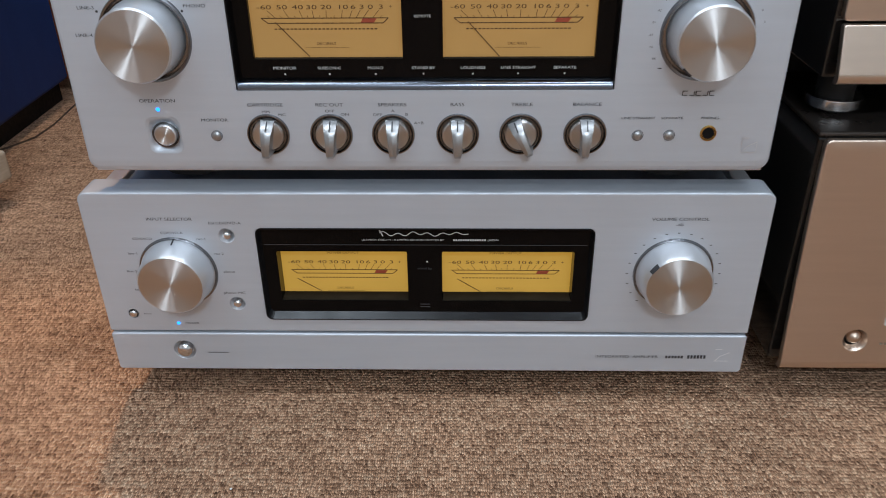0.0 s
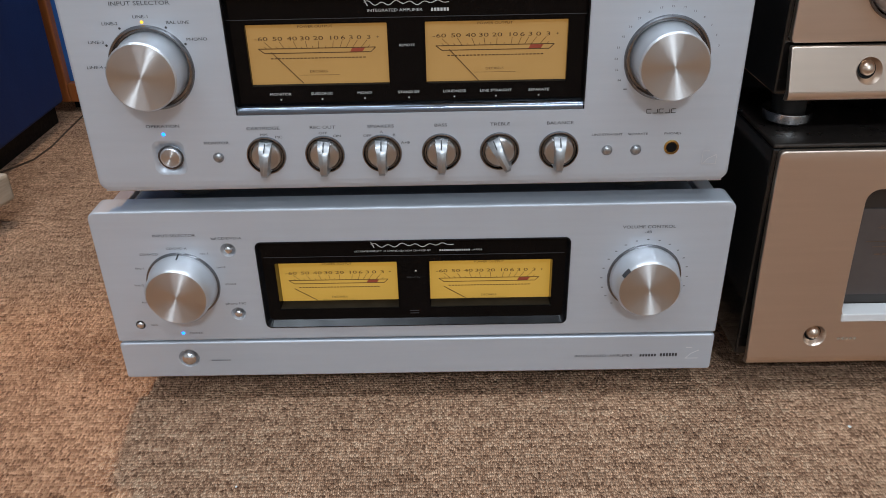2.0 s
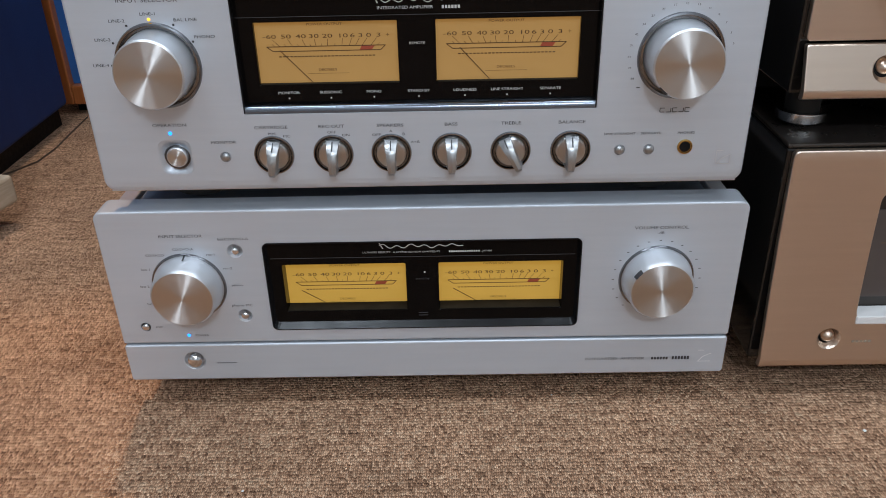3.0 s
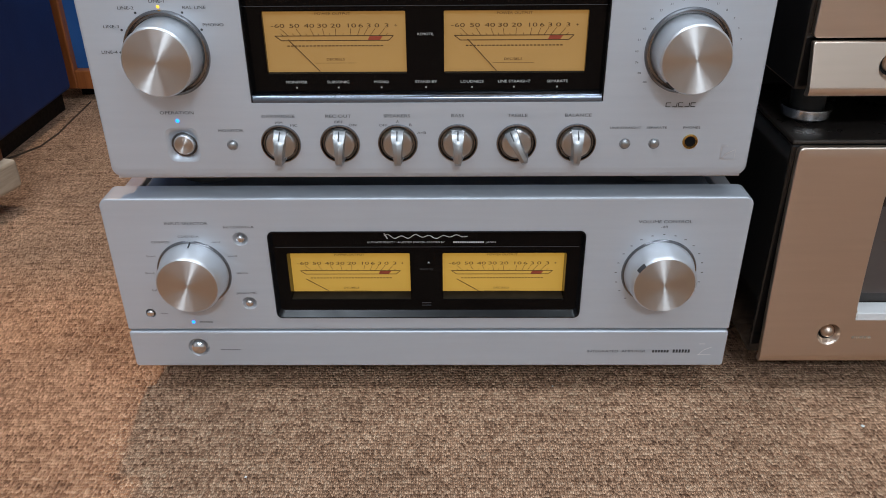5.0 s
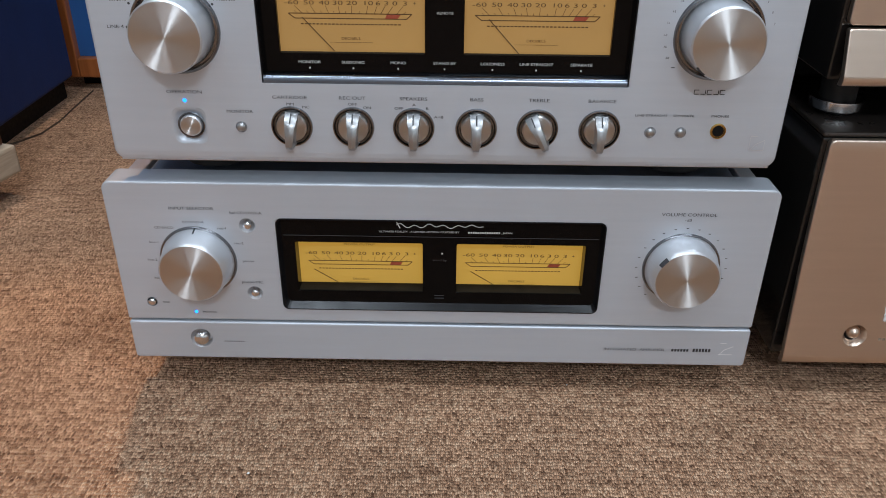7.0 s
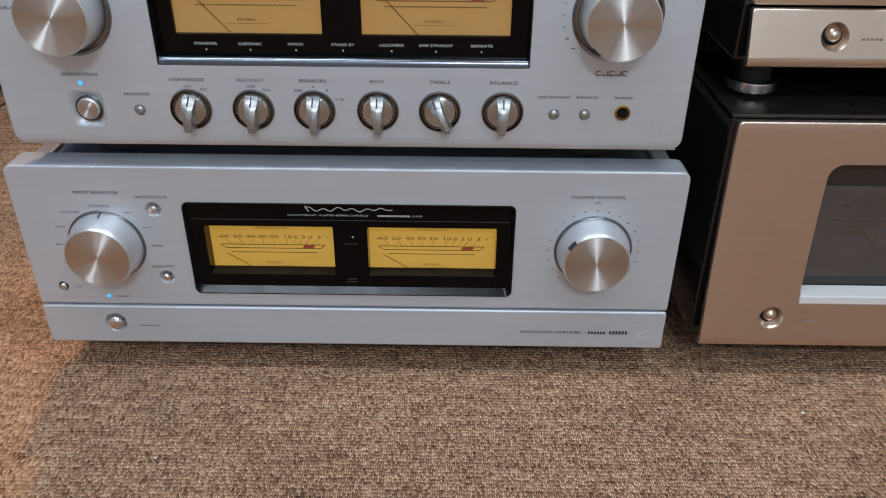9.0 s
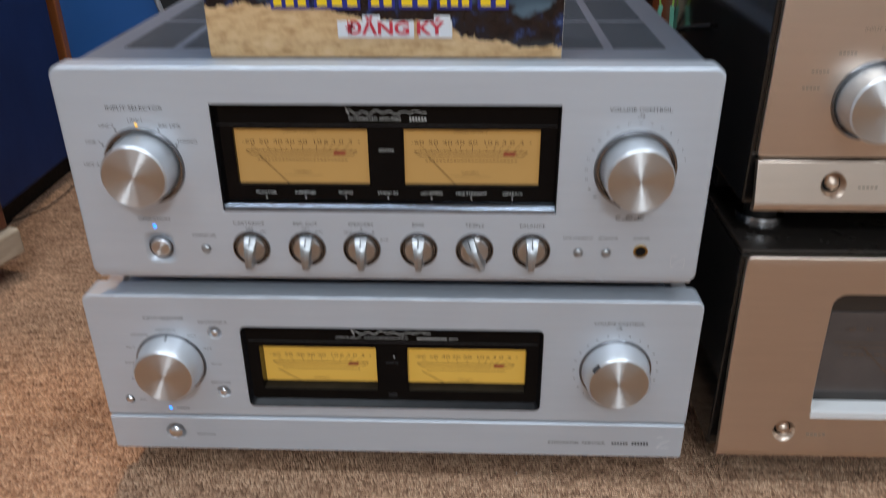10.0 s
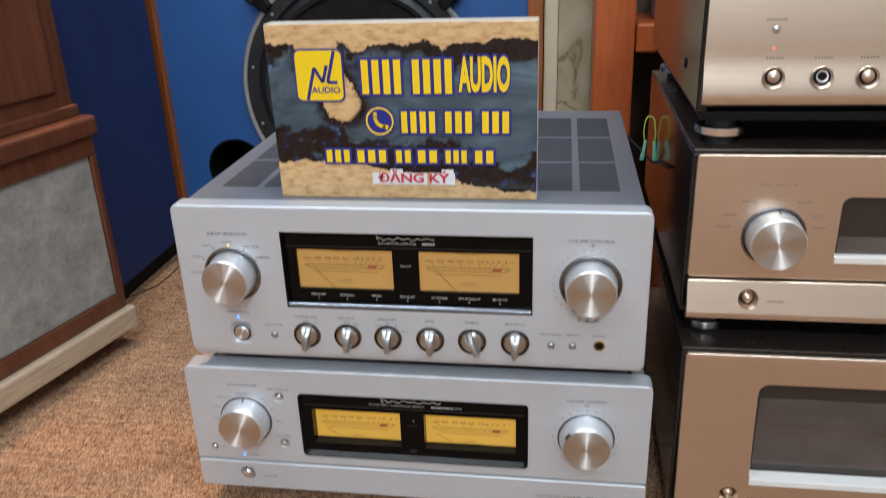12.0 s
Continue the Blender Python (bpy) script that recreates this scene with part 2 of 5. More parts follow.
def rrect(x0, x1, z0, z1, r, n=6, low=None):
    pts = []
    top = r
    low = r if low is None else low
    for sx, sz, a0 in ((1, 1, 0), (-1, 1, 90), (-1, -1, 180), (1, -1, 270)):
        r = top if sz > 0 else low
        cx, cz = (x1 - r if sx > 0 else x0 + r), (z1 - r if sz > 0 else z0 + r)
        for i in range(n + 1):
            a = radians(a0 + 90 * i / n)
            pts.append((cx + r * math.cos(a), cz + r * math.sin(a)))
    return pts


def circle(cx, cz, r, n=48):
    return [(cx + r * math.cos(2 * math.pi * i / n), cz + r * math.sin(2 * math.pi * i / n)) for i in range(n)]


def ring_verts(bm, pts, y):
    return [bm.verts.new((x, y, z)) for x, z in pts]


def bridge(bm, a, b):
    n = len(a)
    for i in range(n):
        bm.faces.new((a[i], a[(i + 1) % n], b[(i + 1) % n], b[i]))


def plate(x0, x1, z0, z1, y0, y1, corner=0.004, edge=0.0015, holes=(), hole_depth=None, hole_edge=0.0004, back=True, chin=0.0, low=None):
    """A plate in the x-z plane, its front at y0, with rounded rim and holes through it."""
    bm = bmesh.new()
    loops = []
    prev = None
    for k in range(4):
        a = radians(90 * k / 3)
        inset, dy = edge * (1 - math.sin(a)), edge * (1 - math.cos(a))
        ring = ring_verts(bm, rrect(x0 + inset, x1 - inset, z0 + inset + chin * (1 - math.sin(a)), z1 - inset, max(corner - inset, 0.0003), low=None if low is None else max(low - inset, 0.0002)), y0 + dy)
        if prev:
            bridge(bm, prev, ring)
        else:
            loops.append(ring)
        prev = ring
    tail = ring_verts(bm, rrect(x0, x1, z0, z1, corner, low=low), y1)
    bridge(bm, prev, tail)
    if back and not holes:
        bm.faces.new(tail)
    depth = y1 if hole_depth is None else hole_depth
    for pts in holes:
        cx, cz = sum(p[0] for p in pts) / len(pts), sum(p[1] for p in pts) / len(pts)
        span = max(abs(p[0] - cx) for p in pts)
        big = 1 + hole_edge / span
        a = ring_verts(bm, [(cx + (x - cx) * big, cz + (z - cz) * big) for x, z in pts], y0)
        b = ring_verts(bm, pts, y0 + hole_edge)
        c = ring_verts(bm, pts, depth)
        bridge(bm, a, b)
        bridge(bm, b, c)
        loops.append(a)
    edges = []
    for ring in loops:
        for i in range(len(ring)):
            e = bm.edges.get((ring[i], ring[(i + 1) % len(ring)]))
            edges.append(e or bm.edges.new((ring[i], ring[(i + 1) % len(ring)])))
    bmesh.ops.triangle_fill(bm, use_beauty=True, use_dissolve=False, edges=edges, normal=(0, -1, 0))
    bmesh.ops.recalc_face_normals(bm, faces=bm.faces[:])
    return bm


def lathe(cx, cz, profile, n=48, bm=None):
    """Turned about the y axis through (cx, cz); profile of (radius, y) from the tip backwards."""
    b = bm or bmesh.new()
    prev = None
    for r, y in profile:
        if r < 1e-6:
            ring = [b.verts.new((cx, y, cz))]
        else:
            ring = ring_verts(b, circle(cx, cz, r, n), y)
        if prev:
            if len(prev) == 1:
                for i in range(n):
                    b.faces.new((prev[0], ring[i], ring[(i + 1) % n]))
            elif len(ring) == 1:
                for i in range(n):
                    b.faces.new((prev[i], ring[0], prev[(i + 1) % n]))
            else:
                bridge(b, prev, ring)
        prev = ring
    bmesh.ops.recalc_face_normals(b, faces=b.faces[:])
    return b


def letters(bm, text, x, z, y, size, wide=1.0, align="CENTER", turn=0.0, bold=0.00003):
    """Flat lettering in the x-z plane, read from the front; (x, z) is the middle of the line."""
    if size < 0.006:
        size, wide = size * 0.84, wide * 1.10
        bold = 0.0
    cu = bpy.data.curves.new("lettering", "FONT")
    cu.body, cu.size, cu.align_x, cu.align_y, cu.resolution_u, cu.offset = text, size, align, "CENTER", 3, bold
    ob = bpy.data.objects.new("lettering", cu)
    me = bpy.data.meshes.new_from_object(ob)
    me.transform(Matrix.Translation((x, y, z)) @ Matrix.Rotation(radians(turn), 4, "Y") @ Matrix.Rotation(radians(90), 4, "X") @ Matrix.Diagonal((wide, 1, 1, 1)))
    bm.from_mesh(me)
    bpy.data.meshes.remove(me)
    bpy.data.objects.remove(ob)
    bpy.data.curves.remove(cu)


def stroke(bm, x0, z0, x1, z1, y, w):
    d = Vector((x1 - x0, z1 - z0))
    n = Vector((-d.y, d.x)).normalized() * w / 2
    q = [(x0 + n.x, z0 + n.y), (x1 + n.x, z1 + n.y), (x1 - n.x, z1 - n.y), (x0 - n.x, z0 - n.y)]
    f = bm.faces.new([bm.verts.new((a, y, b)) for a, b in q])
    f.normal_update()
    if f.normal.y > 0:
        f.normal_flip()


def polyline(bm, pts, y, w):
    for (a, b), (c, d) in zip(pts, pts[1:]):
        stroke(bm, a, b, c, d, y, w)


def script_mark(bm, x, z, y, width, height):
    """A flowing hand-drawn mark, a plain wavy line."""
    pts = []
    for i in range(61):
        u = i / 60
        s = 0.5 * math.sin(u * 6 * 2 * math.pi) * (1 - 0.35 * u) + 0.25 * math.cos(u * 15)
        pts.append((x + width * (u - 0.5), z + height * 0.55 * s * (1 if u < 0.86 else (1 - u) / 0.14)))
    polyline(bm, pts, y, height * 0.13)
    stroke(bm, x - width * 0.5, z + height * 0.6, x - width * 0.46, z - height * 0.4, y, height * 0.16)


def bars(bm, x0, x1, z, y, height, count):
    """Writing too small to read: a row of plain bars."""
    step = (x1 - x0) / count
    for i in range(count):
        stroke(bm, x0 + step * (i + 0.12), z, x0 + step * (i + 0.82), z, y, height)


# ---- room ----
def sheet(name, x0, x1, y0, y1, z0, z1, mat, label, category):
    return tagged(part(name, box(x0, x1, y0, y1, z0, z1), mat, None), label, category, kind="structure")


# ceiling and the three light walls are unseen, assumed to close the room
sheet("floor", -2.2, 2.4, -3.6, 2.2, -0.06, 0.0, CARPET, "brown loop-pile carpet with flecked yarn rows", "floor")
sheet("ceiling", -2.3, 2.5, -3.7, 2.3, CEILING, CEILING + 0.1, PAINT, "plain white painted ceiling", "ceiling")
sheet("wall_south", -2.2, 2.4, -3.7, -3.6, 0, CEILING, WALL, "plain light grey wall, unseen and added to bounce light", "wall")
sheet("wall_north", -2.2, 2.4, 2.2, 2.3, 0, CEILING, DARK_WALL, "dark wall behind the loudspeakers", "wall")
sheet("wall_west", -2.3, -2.2, -3.7, 2.3, 0, CEILING, WALL, "plain light grey wall, unseen and added to bounce light", "wall")
sheet("wall_east", 2.4, 2.5, -3.7, 2.3, 0, CEILING, WALL, "plain light grey wall, unseen and added to bounce light", "wall")


# ---- amplifiers ----
def meter_dial(parent, x0, x1, ztop, y, mat, needle):
    """One power meter: glowing card, printed scale, red zone, needle."""
    w = x1 - x0
    h = 0.0412
    X = lambda u: x0 + u * w
    Z = lambda v: ztop - v * w
    card = part("dial_card", box(x0 - 0.002, x1 + 0.002, y, y + 0.002, ztop - h - 0.004, ztop + 0.002), mat, parent, "glowing amber meter card")
    ink = bmesh.new()
    yy = y - 0.0003
    top, low = 0.183, 0.216
    polyline(ink, [(X(0.072), Z(top)), (X(0.911), Z(top)), (X(0.876), Z(low)), (X(0.115), Z(low)), (X(0.072), Z(top))], yy, w * 0.006)
    nums = [("-60", 0.098, 0.168), ("50", 0.215, 0.258), ("40", 0.32, 0.348), ("30", 0.41, 0.422), ("20", 0.506, 0.503), ("10", 0.615, 0.604), ("6", 0.683, 0.656), ("3", 0.74, 0.70), ("0", 0.797, 0.746), ("3", 0.866, 0.808)]
    for s, u, v in nums:
        stroke(ink, X(u + (v - u) * 0.25), Z(0.132), X(v), Z(top), yy, w * 0.0034)
        letters(ink, s, X(u), Z(0.113), yy, 0.0043, 1.75, bold=0.00002)
    letters(ink, "+", X(0.93), Z(0.113), yy, 0.0042)
    for a, b in zip(nums, nums[1:6]):
        m = (a[2] + b[2]) / 2
        stroke(ink, X(m + (m - 0.5) * 0.06), Z(0.166), X(m), Z(top), yy, w * 0.0028)
    stroke(ink, X(0.115), Z(0.166), X(0.13), Z(top), yy, w * 0.0028)
    stroke(ink, X(0.872), Z(0.166), X(0.855), Z(top), yy, w * 0.0028)
    letters(ink, "POWER OUTPUT", X(0.49), Z(0.030), yy, 0.0027, 1.2)
    letters(ink, "DECIBELS", X(0.49), Z(0.352), yy, 0.0027, 1.15)
    stroke(ink, X(0.345), Z(0.378), X(0.64), Z(0.378), yy, w * 0.0022)
    bars(ink, X(0.15), X(0.84), Z(0.254), yy, 0.0007, 26)
    part("scale", ink, INK_SCALE, parent, kind="stuff")
    red = bmesh.new()
    f = red.faces.new([red.verts.new((X(a), yy - 0.0001, Z(b))) for a, b in ((0.742, top + 0.003), (0.728, low - 0.003), (0.815, low - 0.003), (0.835, top + 0.003))])
    part("red_zone", red, RED_INK, parent, "red overload zone")
    ndl = bmesh.new()
    (ax, az), (bx, bz) = needle
    stroke(ndl, X(ax), Z(az), X(bx), Z(bz), yy - 0.0012, 0.0006)
    part("needle", ndl, INK_SCALE, parent, "thin black needle")
    return card


def round_knob(parent, cx, cz, ring_r, base_r, face_r, depth, name, mark, ring_mat=RING, groove=True, face_mat=None, label="", chamfer=(0.0011, 0.0014)):
    """A turned metal knob in a ring; mark is the angle of its pointer, clockwise from the top."""
    side = [(face_r - 0.0004, -depth), (face_r - 0.0004 + chamfer[0], -depth + chamfer[1]), (base_r - 0.0012, -depth * 0.35), (base_r, -depth * 0.12), (base_r, 0.003)]
    knob = part(name, lathe(cx, cz, side, 64), KNOB_SIDE, parent, label or "turned aluminium knob with a spun face", True)
    fb = lathe(0, 0, [(0, 0), (face_r * 0.5, 0), (face_r - 0.0003, 0.0001)], 64)
    face = part("knob_face", fb, face_mat or SPUN, knob)
    face.location = (cx, -depth - 0.0001, cz)
    if groove:
        part("knob_ring", lathe(cx, cz, [(ring_r + 0.0006, 0.0), (ring_r, -0.0012), (ring_r - 0.0012, -0.0010), (ring_r - 0.0020, 0.0035), (base_r + 0.0006, 0.0035), (base_r - 0.0005, 0.0030)], 64), ring_mat, knob, "dark polished ring round the knob", True)
    if mark is not None:
        bm = bmesh.new()
        if abs(mark) < 10:
            bm.faces.new([bm.verts.new(q) for q in ((-0.0006, -depth * 0.34, base_r - 0.0009), (0.0006, -depth * 0.34, base_r - 0.0009), (0.0006, -depth * 0.05, base_r + 0.0004), (-0.0006, -depth * 0.05, base_r + 0.0004))])
        else:
            # a dark wedge on the chamfer
            for k in range(-2, 2):
                a, c = radians(4.5 * k), radians(4.5 * (k + 1))
                r0, r1, yy0, yy1 = face_r - 0.0004, face_r - 0.0004 + chamfer[0], -depth - 0.0004, -depth + chamfer[1] - 0.0003
                bm.faces.new([bm.verts.new(q) for q in ((r0 * math.sin(a), yy0, r0 * math.cos(a)), (r0 * math.sin(c), yy0, r0 * math.cos(c)), (r1 * math.sin(c), yy1, r1 * math.cos(c)), (r1 * math.sin(a), yy1, r1 * math.cos(a)))])
        bm.transform(Matrix.Translation((cx, 0, cz)) @ Matrix.Rotation(radians(mark), 4, "Y"))
        part("pointer", bm, INK, knob)
    return knob


def lever_knob(parent, cx, cz, turn):
    """A small selector: double polished ring, turned disc, tapering blade handle with a pointed ridge."""
    ring = part("selector_knob", lathe(cx, cz, [(0.0137, -0.0001), (0.0133, -0.0013), (0.0126, -0.0014), (0.0121, 0.0004), (0.0117, 0.0006), (0.0114, -0.0004), (0.0109, -0.0004), (0.0105, 0.004), (0.0100, 0.004)], 48), RING, parent, "small rotary selector in a polished dark ring", True)
    disc = part("disc", lathe(0, 0, [(0, -0.0030), (0.0090, -0.0030), (0.0099, -0.0020), (0.0101, 0.004)], 40), SPUN, ring, "", True)
    disc.location = (cx, 0, cz)
    b = bmesh.new()
    # (y, z, half width) from the top of the blade over its nose to the tip and back
    prof = [(-0.0012, 0.0104, 0.0044), (-0.0028, 0.0100, 0.0043), (-0.0084, 0.0052, 0.0037), (-0.0100, 0.0026, 0.0032), (-0.0112, -0.0060, 0.0025), (-0.0112, -0.0104, 0.0022), (-0.0100, -0.0124, 0.0019), (-0.0070, -0.0126, 0.0021), (-0.0030, -0.0104, 0.0030), (-0.0012, -0.0100, 0.0034)]
    mid = [b.verts.new((0, y - (0.0011 if 1 <= k <= 5 else 0.0), z)) for k, (y, z, w) in enumerate(prof)]
    n = len(prof)
    for sx in (-1, 1):
        edge = [b.verts.new((sx * w, y, z)) for y, z, w in prof]
        for k in range(n - 1):
            b.faces.new((mid[k], mid[k + 1], edge[k + 1], edge[k]))
        root = [b.verts.new((sx * (w + 0.0008), -0.0010, z)) for y, z, w in prof]
        for k in range(n - 1):
            b.faces.new((edge[k], edge[k + 1], root[k + 1], root[k]))
    bmesh.ops.remove_doubles(b, verts=b.verts[:], dist=0.00005)
    bmesh.ops.recalc_face_normals(b, faces=b.faces[:])
    h = part("handle", b, HANDLE, ring, "bright metal blade handle", True)
    h.matrix_basis = Matrix.Translation((cx, 0, cz)) @ Matrix.Rotation(radians(turn), 4, "Y")
    pb = bmesh.new()
    for (y0, z0), (y1, z1) in (((-0.0041, 0.0100), (-0.0097, 0.0052)),):
        pb.faces.new([pb.verts.new(q) for q in ((-0.0004, y0 + 0.0002, z0), (0.0004, y0 + 0.0002, z0), (0.0004, y1, z1), (-0.0004, y1, z1))])
    p = part("pointer", pb, INK, ring)
    p.matrix_basis = h.matrix_basis @ Matrix.Translation((0, -0.0003, 0.0003))
    return ring


def push_button(parent, cx, cz, r, depth, dish=0.0, name="button", mat=None, dish_mat=None, label="", flat=False):
    prof = [(r * 0.86, -depth - 0.0006), (r * 0.97, -depth), (r, -depth + 0.0008), (r, 0.004)] if flat else [(0, -depth - r * 0.22), (r * 0.45, -depth - r * 0.18), (r * 0.8, -depth - r * 0.04), (r, -depth + r * 0.2), (r, 0.004)]
    b = part(name, lathe(cx, cz, prof, 32), mat or CHROME, parent, label, True)
    if flat:
        cap = part("button_face", lathe(0, 0, [(0, 0), (r * 0.5, 0), (r * 0.87, 0.0001)], 40), SPUN, b)
        cap.location = (cx, -depth - 0.0007, cz)
    if dish:
        part("dished_ring", lathe(cx, cz, [(dish, -0.0001), (dish * 0.94, 0.0003), (r * 1.15, 0.0040), (r * 0.98, 0.0042)], 40), dish_mat or KNOB_SIDE, b, "", True)
    else:
        part("button_gap", lathe(cx, cz, [(r * 1.22, -0.0002), (r * 1.16, -0.0004), (r * 1.02, 0.0006), (r * 0.99, 0.001)], 32), RING, b, "", True)
    return b


def foot(parent, x, y, z0, z1, r, mat=RUBBER):
    b = bmesh.new()
    bmesh.ops.create_cone(b, cap_ends=True, segments=28, radius1=r * 0.92, radius2=r, depth=z1 - z0)
    bmesh.ops.translate(b, verts=b.verts[:], vec=(x, y, (z0 + z1) / 2))
    return part("foot", b, mat, parent, "", True)


def corner_mark(bm, x, z, y, s):
    polyline(bm, [(x - s, z + s), (x - s * 0.1, z + s)], y, s * 0.10)
    polyline(bm, [(x - s * 0.85, z - s), (x - s * 0.2, z - s * 0.15), (x + s, z + s * 0.45)], y, s * 0.10)
    polyline(bm, [(x - s, z - s), (x + s, z - s)], y, s * 0.10)


def upper_amplifier():
    amp = thing("integrated_amplifier", "silver stereo amplifier with two amber power meters, stacked on another", "amplifier", group="stacked silver amplifiers")
    win = rrect(-0.1157, 0.1174, 0.2436, 0.3215, 0.0006, 2)
    well = rrect(-0.1768, -0.1553, 0.2022, 0.2262, 0.0055)
    holes = [win, well, circle(-0.1662, 0.277, 0.0270), circle(0.1689, 0.277, 0.0270)]
    KX = [-0.0990, -0.0587, -0.0193, 0.0215, 0.0613, 0.1017]
    holes += [circle(x, 0.2148, 0.0125, 32) for x in KX]
    front = part("front_panel", plate(-0.2195, 0.2205, 0.1894, 0.3465, 0.0, 0.018, 0.0075, 0.0024, holes, hole_depth=0.011, chin=0.0045), ALU, amp, "thick satin aluminium front plate")
    part("panel_backing", plate(-0.21, 0.21, 0.196, 0.340, 0.0112, 0.017, 0.003, 0.0005), VOID, amp)
    part("bottom_trim", box(-0.2165, 0.2175, 0.0035, 0.018, 0.1885, 0.1896), RAIL, amp)
    # casing with slotted lid
    x0, x1, y0, y1, zt = -0.2135, 0.2145, 0.018, 0.395, 0.3425
    body = part("casing", box(x0, x1, y0, y1, 0.195, zt - 0.0035, 0.002), COVER, amp, "blue-grey enamelled steel casing")
    lid = part("lid", box(x0 - 0.001, x1 + 0.001, y0, y1 + 0.001, zt - 0.0034, zt, 0.0012), COVER, amp, "slotted grey steel lid")
    slot_mesh = {}
    cols = [(-0.1945, -0.1585), (-0.1515, -0.0035), (0.0035, 0.1515), (0.1585, 0.1955)]
    rows = [(0.066, 0.157), (0.1625, 0.2565), (0.262, 0.353)]
    for a, b in cols:
        for c, d in rows:
            n = 17
            for i in range(n):
                yc = c + (d - c) * (i + 0.5) / n
                key = round(b - a, 4)
                if key not in slot_mesh:
                    first = part("vent_slot", box(-(b - a) / 2, (b - a) / 2, -0.0017, 0.0017, -0.001, 0.0003), SLOT_SHADE, lid)
                    slot_mesh[key] = first.data
                else:
                    first = new("vent_slot", slot_mesh[key])
                    first.parent = lid
                first.location = ((a + b) / 2, yc, zt)
    for fx in (-0.165, 0.165):
        for fy in (0.05, 0.34):
            foot(amp, fx, fy, 0.1735, 0.196, 0.024)
    # meter window
    yb = 0.0070
    d1, d2 = (-0.1040, -0.0121), (0.0125, 0.1050)
    hz = (0.2611, 0.3018)
    bezel = part("meter_window", plate(-0.1157, 0.1174, 0.2436, 0.3215, yb, 0.0106, 0.0006, 0.0002, [rrect(d1[0], d1[1], *hz, 0.0006, 2), rrect(d2[0], d2[1], *hz, 0.0006, 2)], hole_edge=0.0002), BLACK_GLASS, amp, "black glass meter window with white lettering")
    sill = bmesh.new()
    pts = [(0.0066, 0.2437), (0.0002, 0.2437)]
    for k in range(8):
        a = radians(12 + 74 * k / 7)
        pts.append((0.0066 - 0.0062 * math.cos(radians(74 * k / 7)), 0.2440 + 0.0050 * math.sin(a)))
    pts.append((0.0066, 0.2491))
    n = len(pts)
    e = [[sill.verts.new((sx, y, z)) for y, z in pts] for sx in (-0.1150, 0.1167)]
    for i in range(n):
        sill.faces.new((e[0][i], e[0][(i + 1) % n], e[1][(i + 1) % n], e[1][i]))
    sill.faces.new(e[0])
    sill.faces.new(e[1][::-1])
    bmesh.ops.recalc_face_normals(sill, faces=sill.faces[:])
    part("window_sill", sill, SILL, bezel, "polished rounded sill strip", True)
    for a, b, c, d in ((-0.1156, -0.1148, 0.2438, 0.3214), (0.1165, 0.1173, 0.2438, 0.3214), (-0.1147, 0.1164, 0.3206, 0.3214)):
        part("window_jamb", box(a, b, 0.0003, 0.0068, c, d), RIM, bezel, "thin black jamb")
    for a, b in (d1, d2):
        # dark sill strip carries the inner shadow along the card's foot
        part("inner_sill", box(a + 0.0003, b - 0.0003, yb + 0.0006, 0.0102, 0.2605, 0.2616), DIM_SILL, bezel, "dull inner sill of the meter")
        meter_dial(bezel, a, b, 0.3023, 0.0104, AMBER, ((0.165, 0.205), (0.375, 0.435)))
    w = bmesh.new()
    yw = yb - 0.0003
    script_mark(w, 0.0013, 0.3142, yw, 0.054, 0.0042)
    letters(w, "INTEGRATED AMPLIFIER", -0.0065, 0.3096, yw, 0.0031, 1.15)
    bars(w, 0.0165, 0.0285, 0.3096, yw, 0.0020, 6)
    for s, x in (("MONITOR", -0.0856), ("SUBSONIC", -0.0578), ("MONO", -0.0292), ("STAND BY", 0.0004), ("LOUDNESS", 0.0309), ("LINE STRAIGHT", 0.0587), ("SEPARATE", 0.0873)):
        letters(w, s, x, 0.2557, yw, 0.0030, 1.12)
        stroke(w, x - 0.0005, 0.2520, x + 0.0005, 0.2520, yw, 0.001)
    letters(w, "REMOTE", 0.0004, 0.2871, yw, 0.0027, 1.1)
    part("window_lettering", w, INK_WHITE, bezel, kind="stuff")
    gl = bmesh.new()
    stroke(gl, -0.1145, 0.3052, 0.1160, 0.3052, yw, 0.0004)
    part("hairline", gl, INK_GREY, bezel)
    # controls
    ik = round_knob(amp, -0.1662, 0.277, 0.0274, 0.0236, 0.0216, 0.0215, "input_knob", None)
    vk = round_knob(amp, 0.1689, 0.277, 0.0274, 0.0236, 0.0216, 0.0215, "volume_knob", 222)
    for x, t in zip(KX, (5, 2, 0, 0, -27, 2)):
        lever_knob(amp, x, 0.2148, t)
    scoop, prev = bmesh.new(), None
    for k in range(7):
        u = k / 6
        inset, dy = 0.0072 * u - 0.0004, 0.0048 * (u * u * (3 - 2 * u)) - 0.0001
        loop = ring_verts(scoop, rrect(-0.1768 + inset, -0.1553 - inset, 0.2022 + inset, 0.2262 - inset, max(0.0060 - inset * 0.5, 0.003)), dy)
        if prev:
            bridge(scoop, prev, loop)
        prev = loop
    scoop.faces.new(prev)
    bmesh.ops.recalc_face_normals(scoop, faces=scoop.faces[:])
    if sum(f.normal.y for f in scoop.faces) > 0:
        bmesh.ops.reverse_faces(scoop, faces=scoop.faces[:])
    part("power_well", scoop, ALU, amp, "scooped square recess round the power button", True)
    push_button(amp, -0.1650, 0.2148, 0.0072, 0.0015, name="power_button", mat=KNOB_SIDE, label="round brushed power button", flat=True)
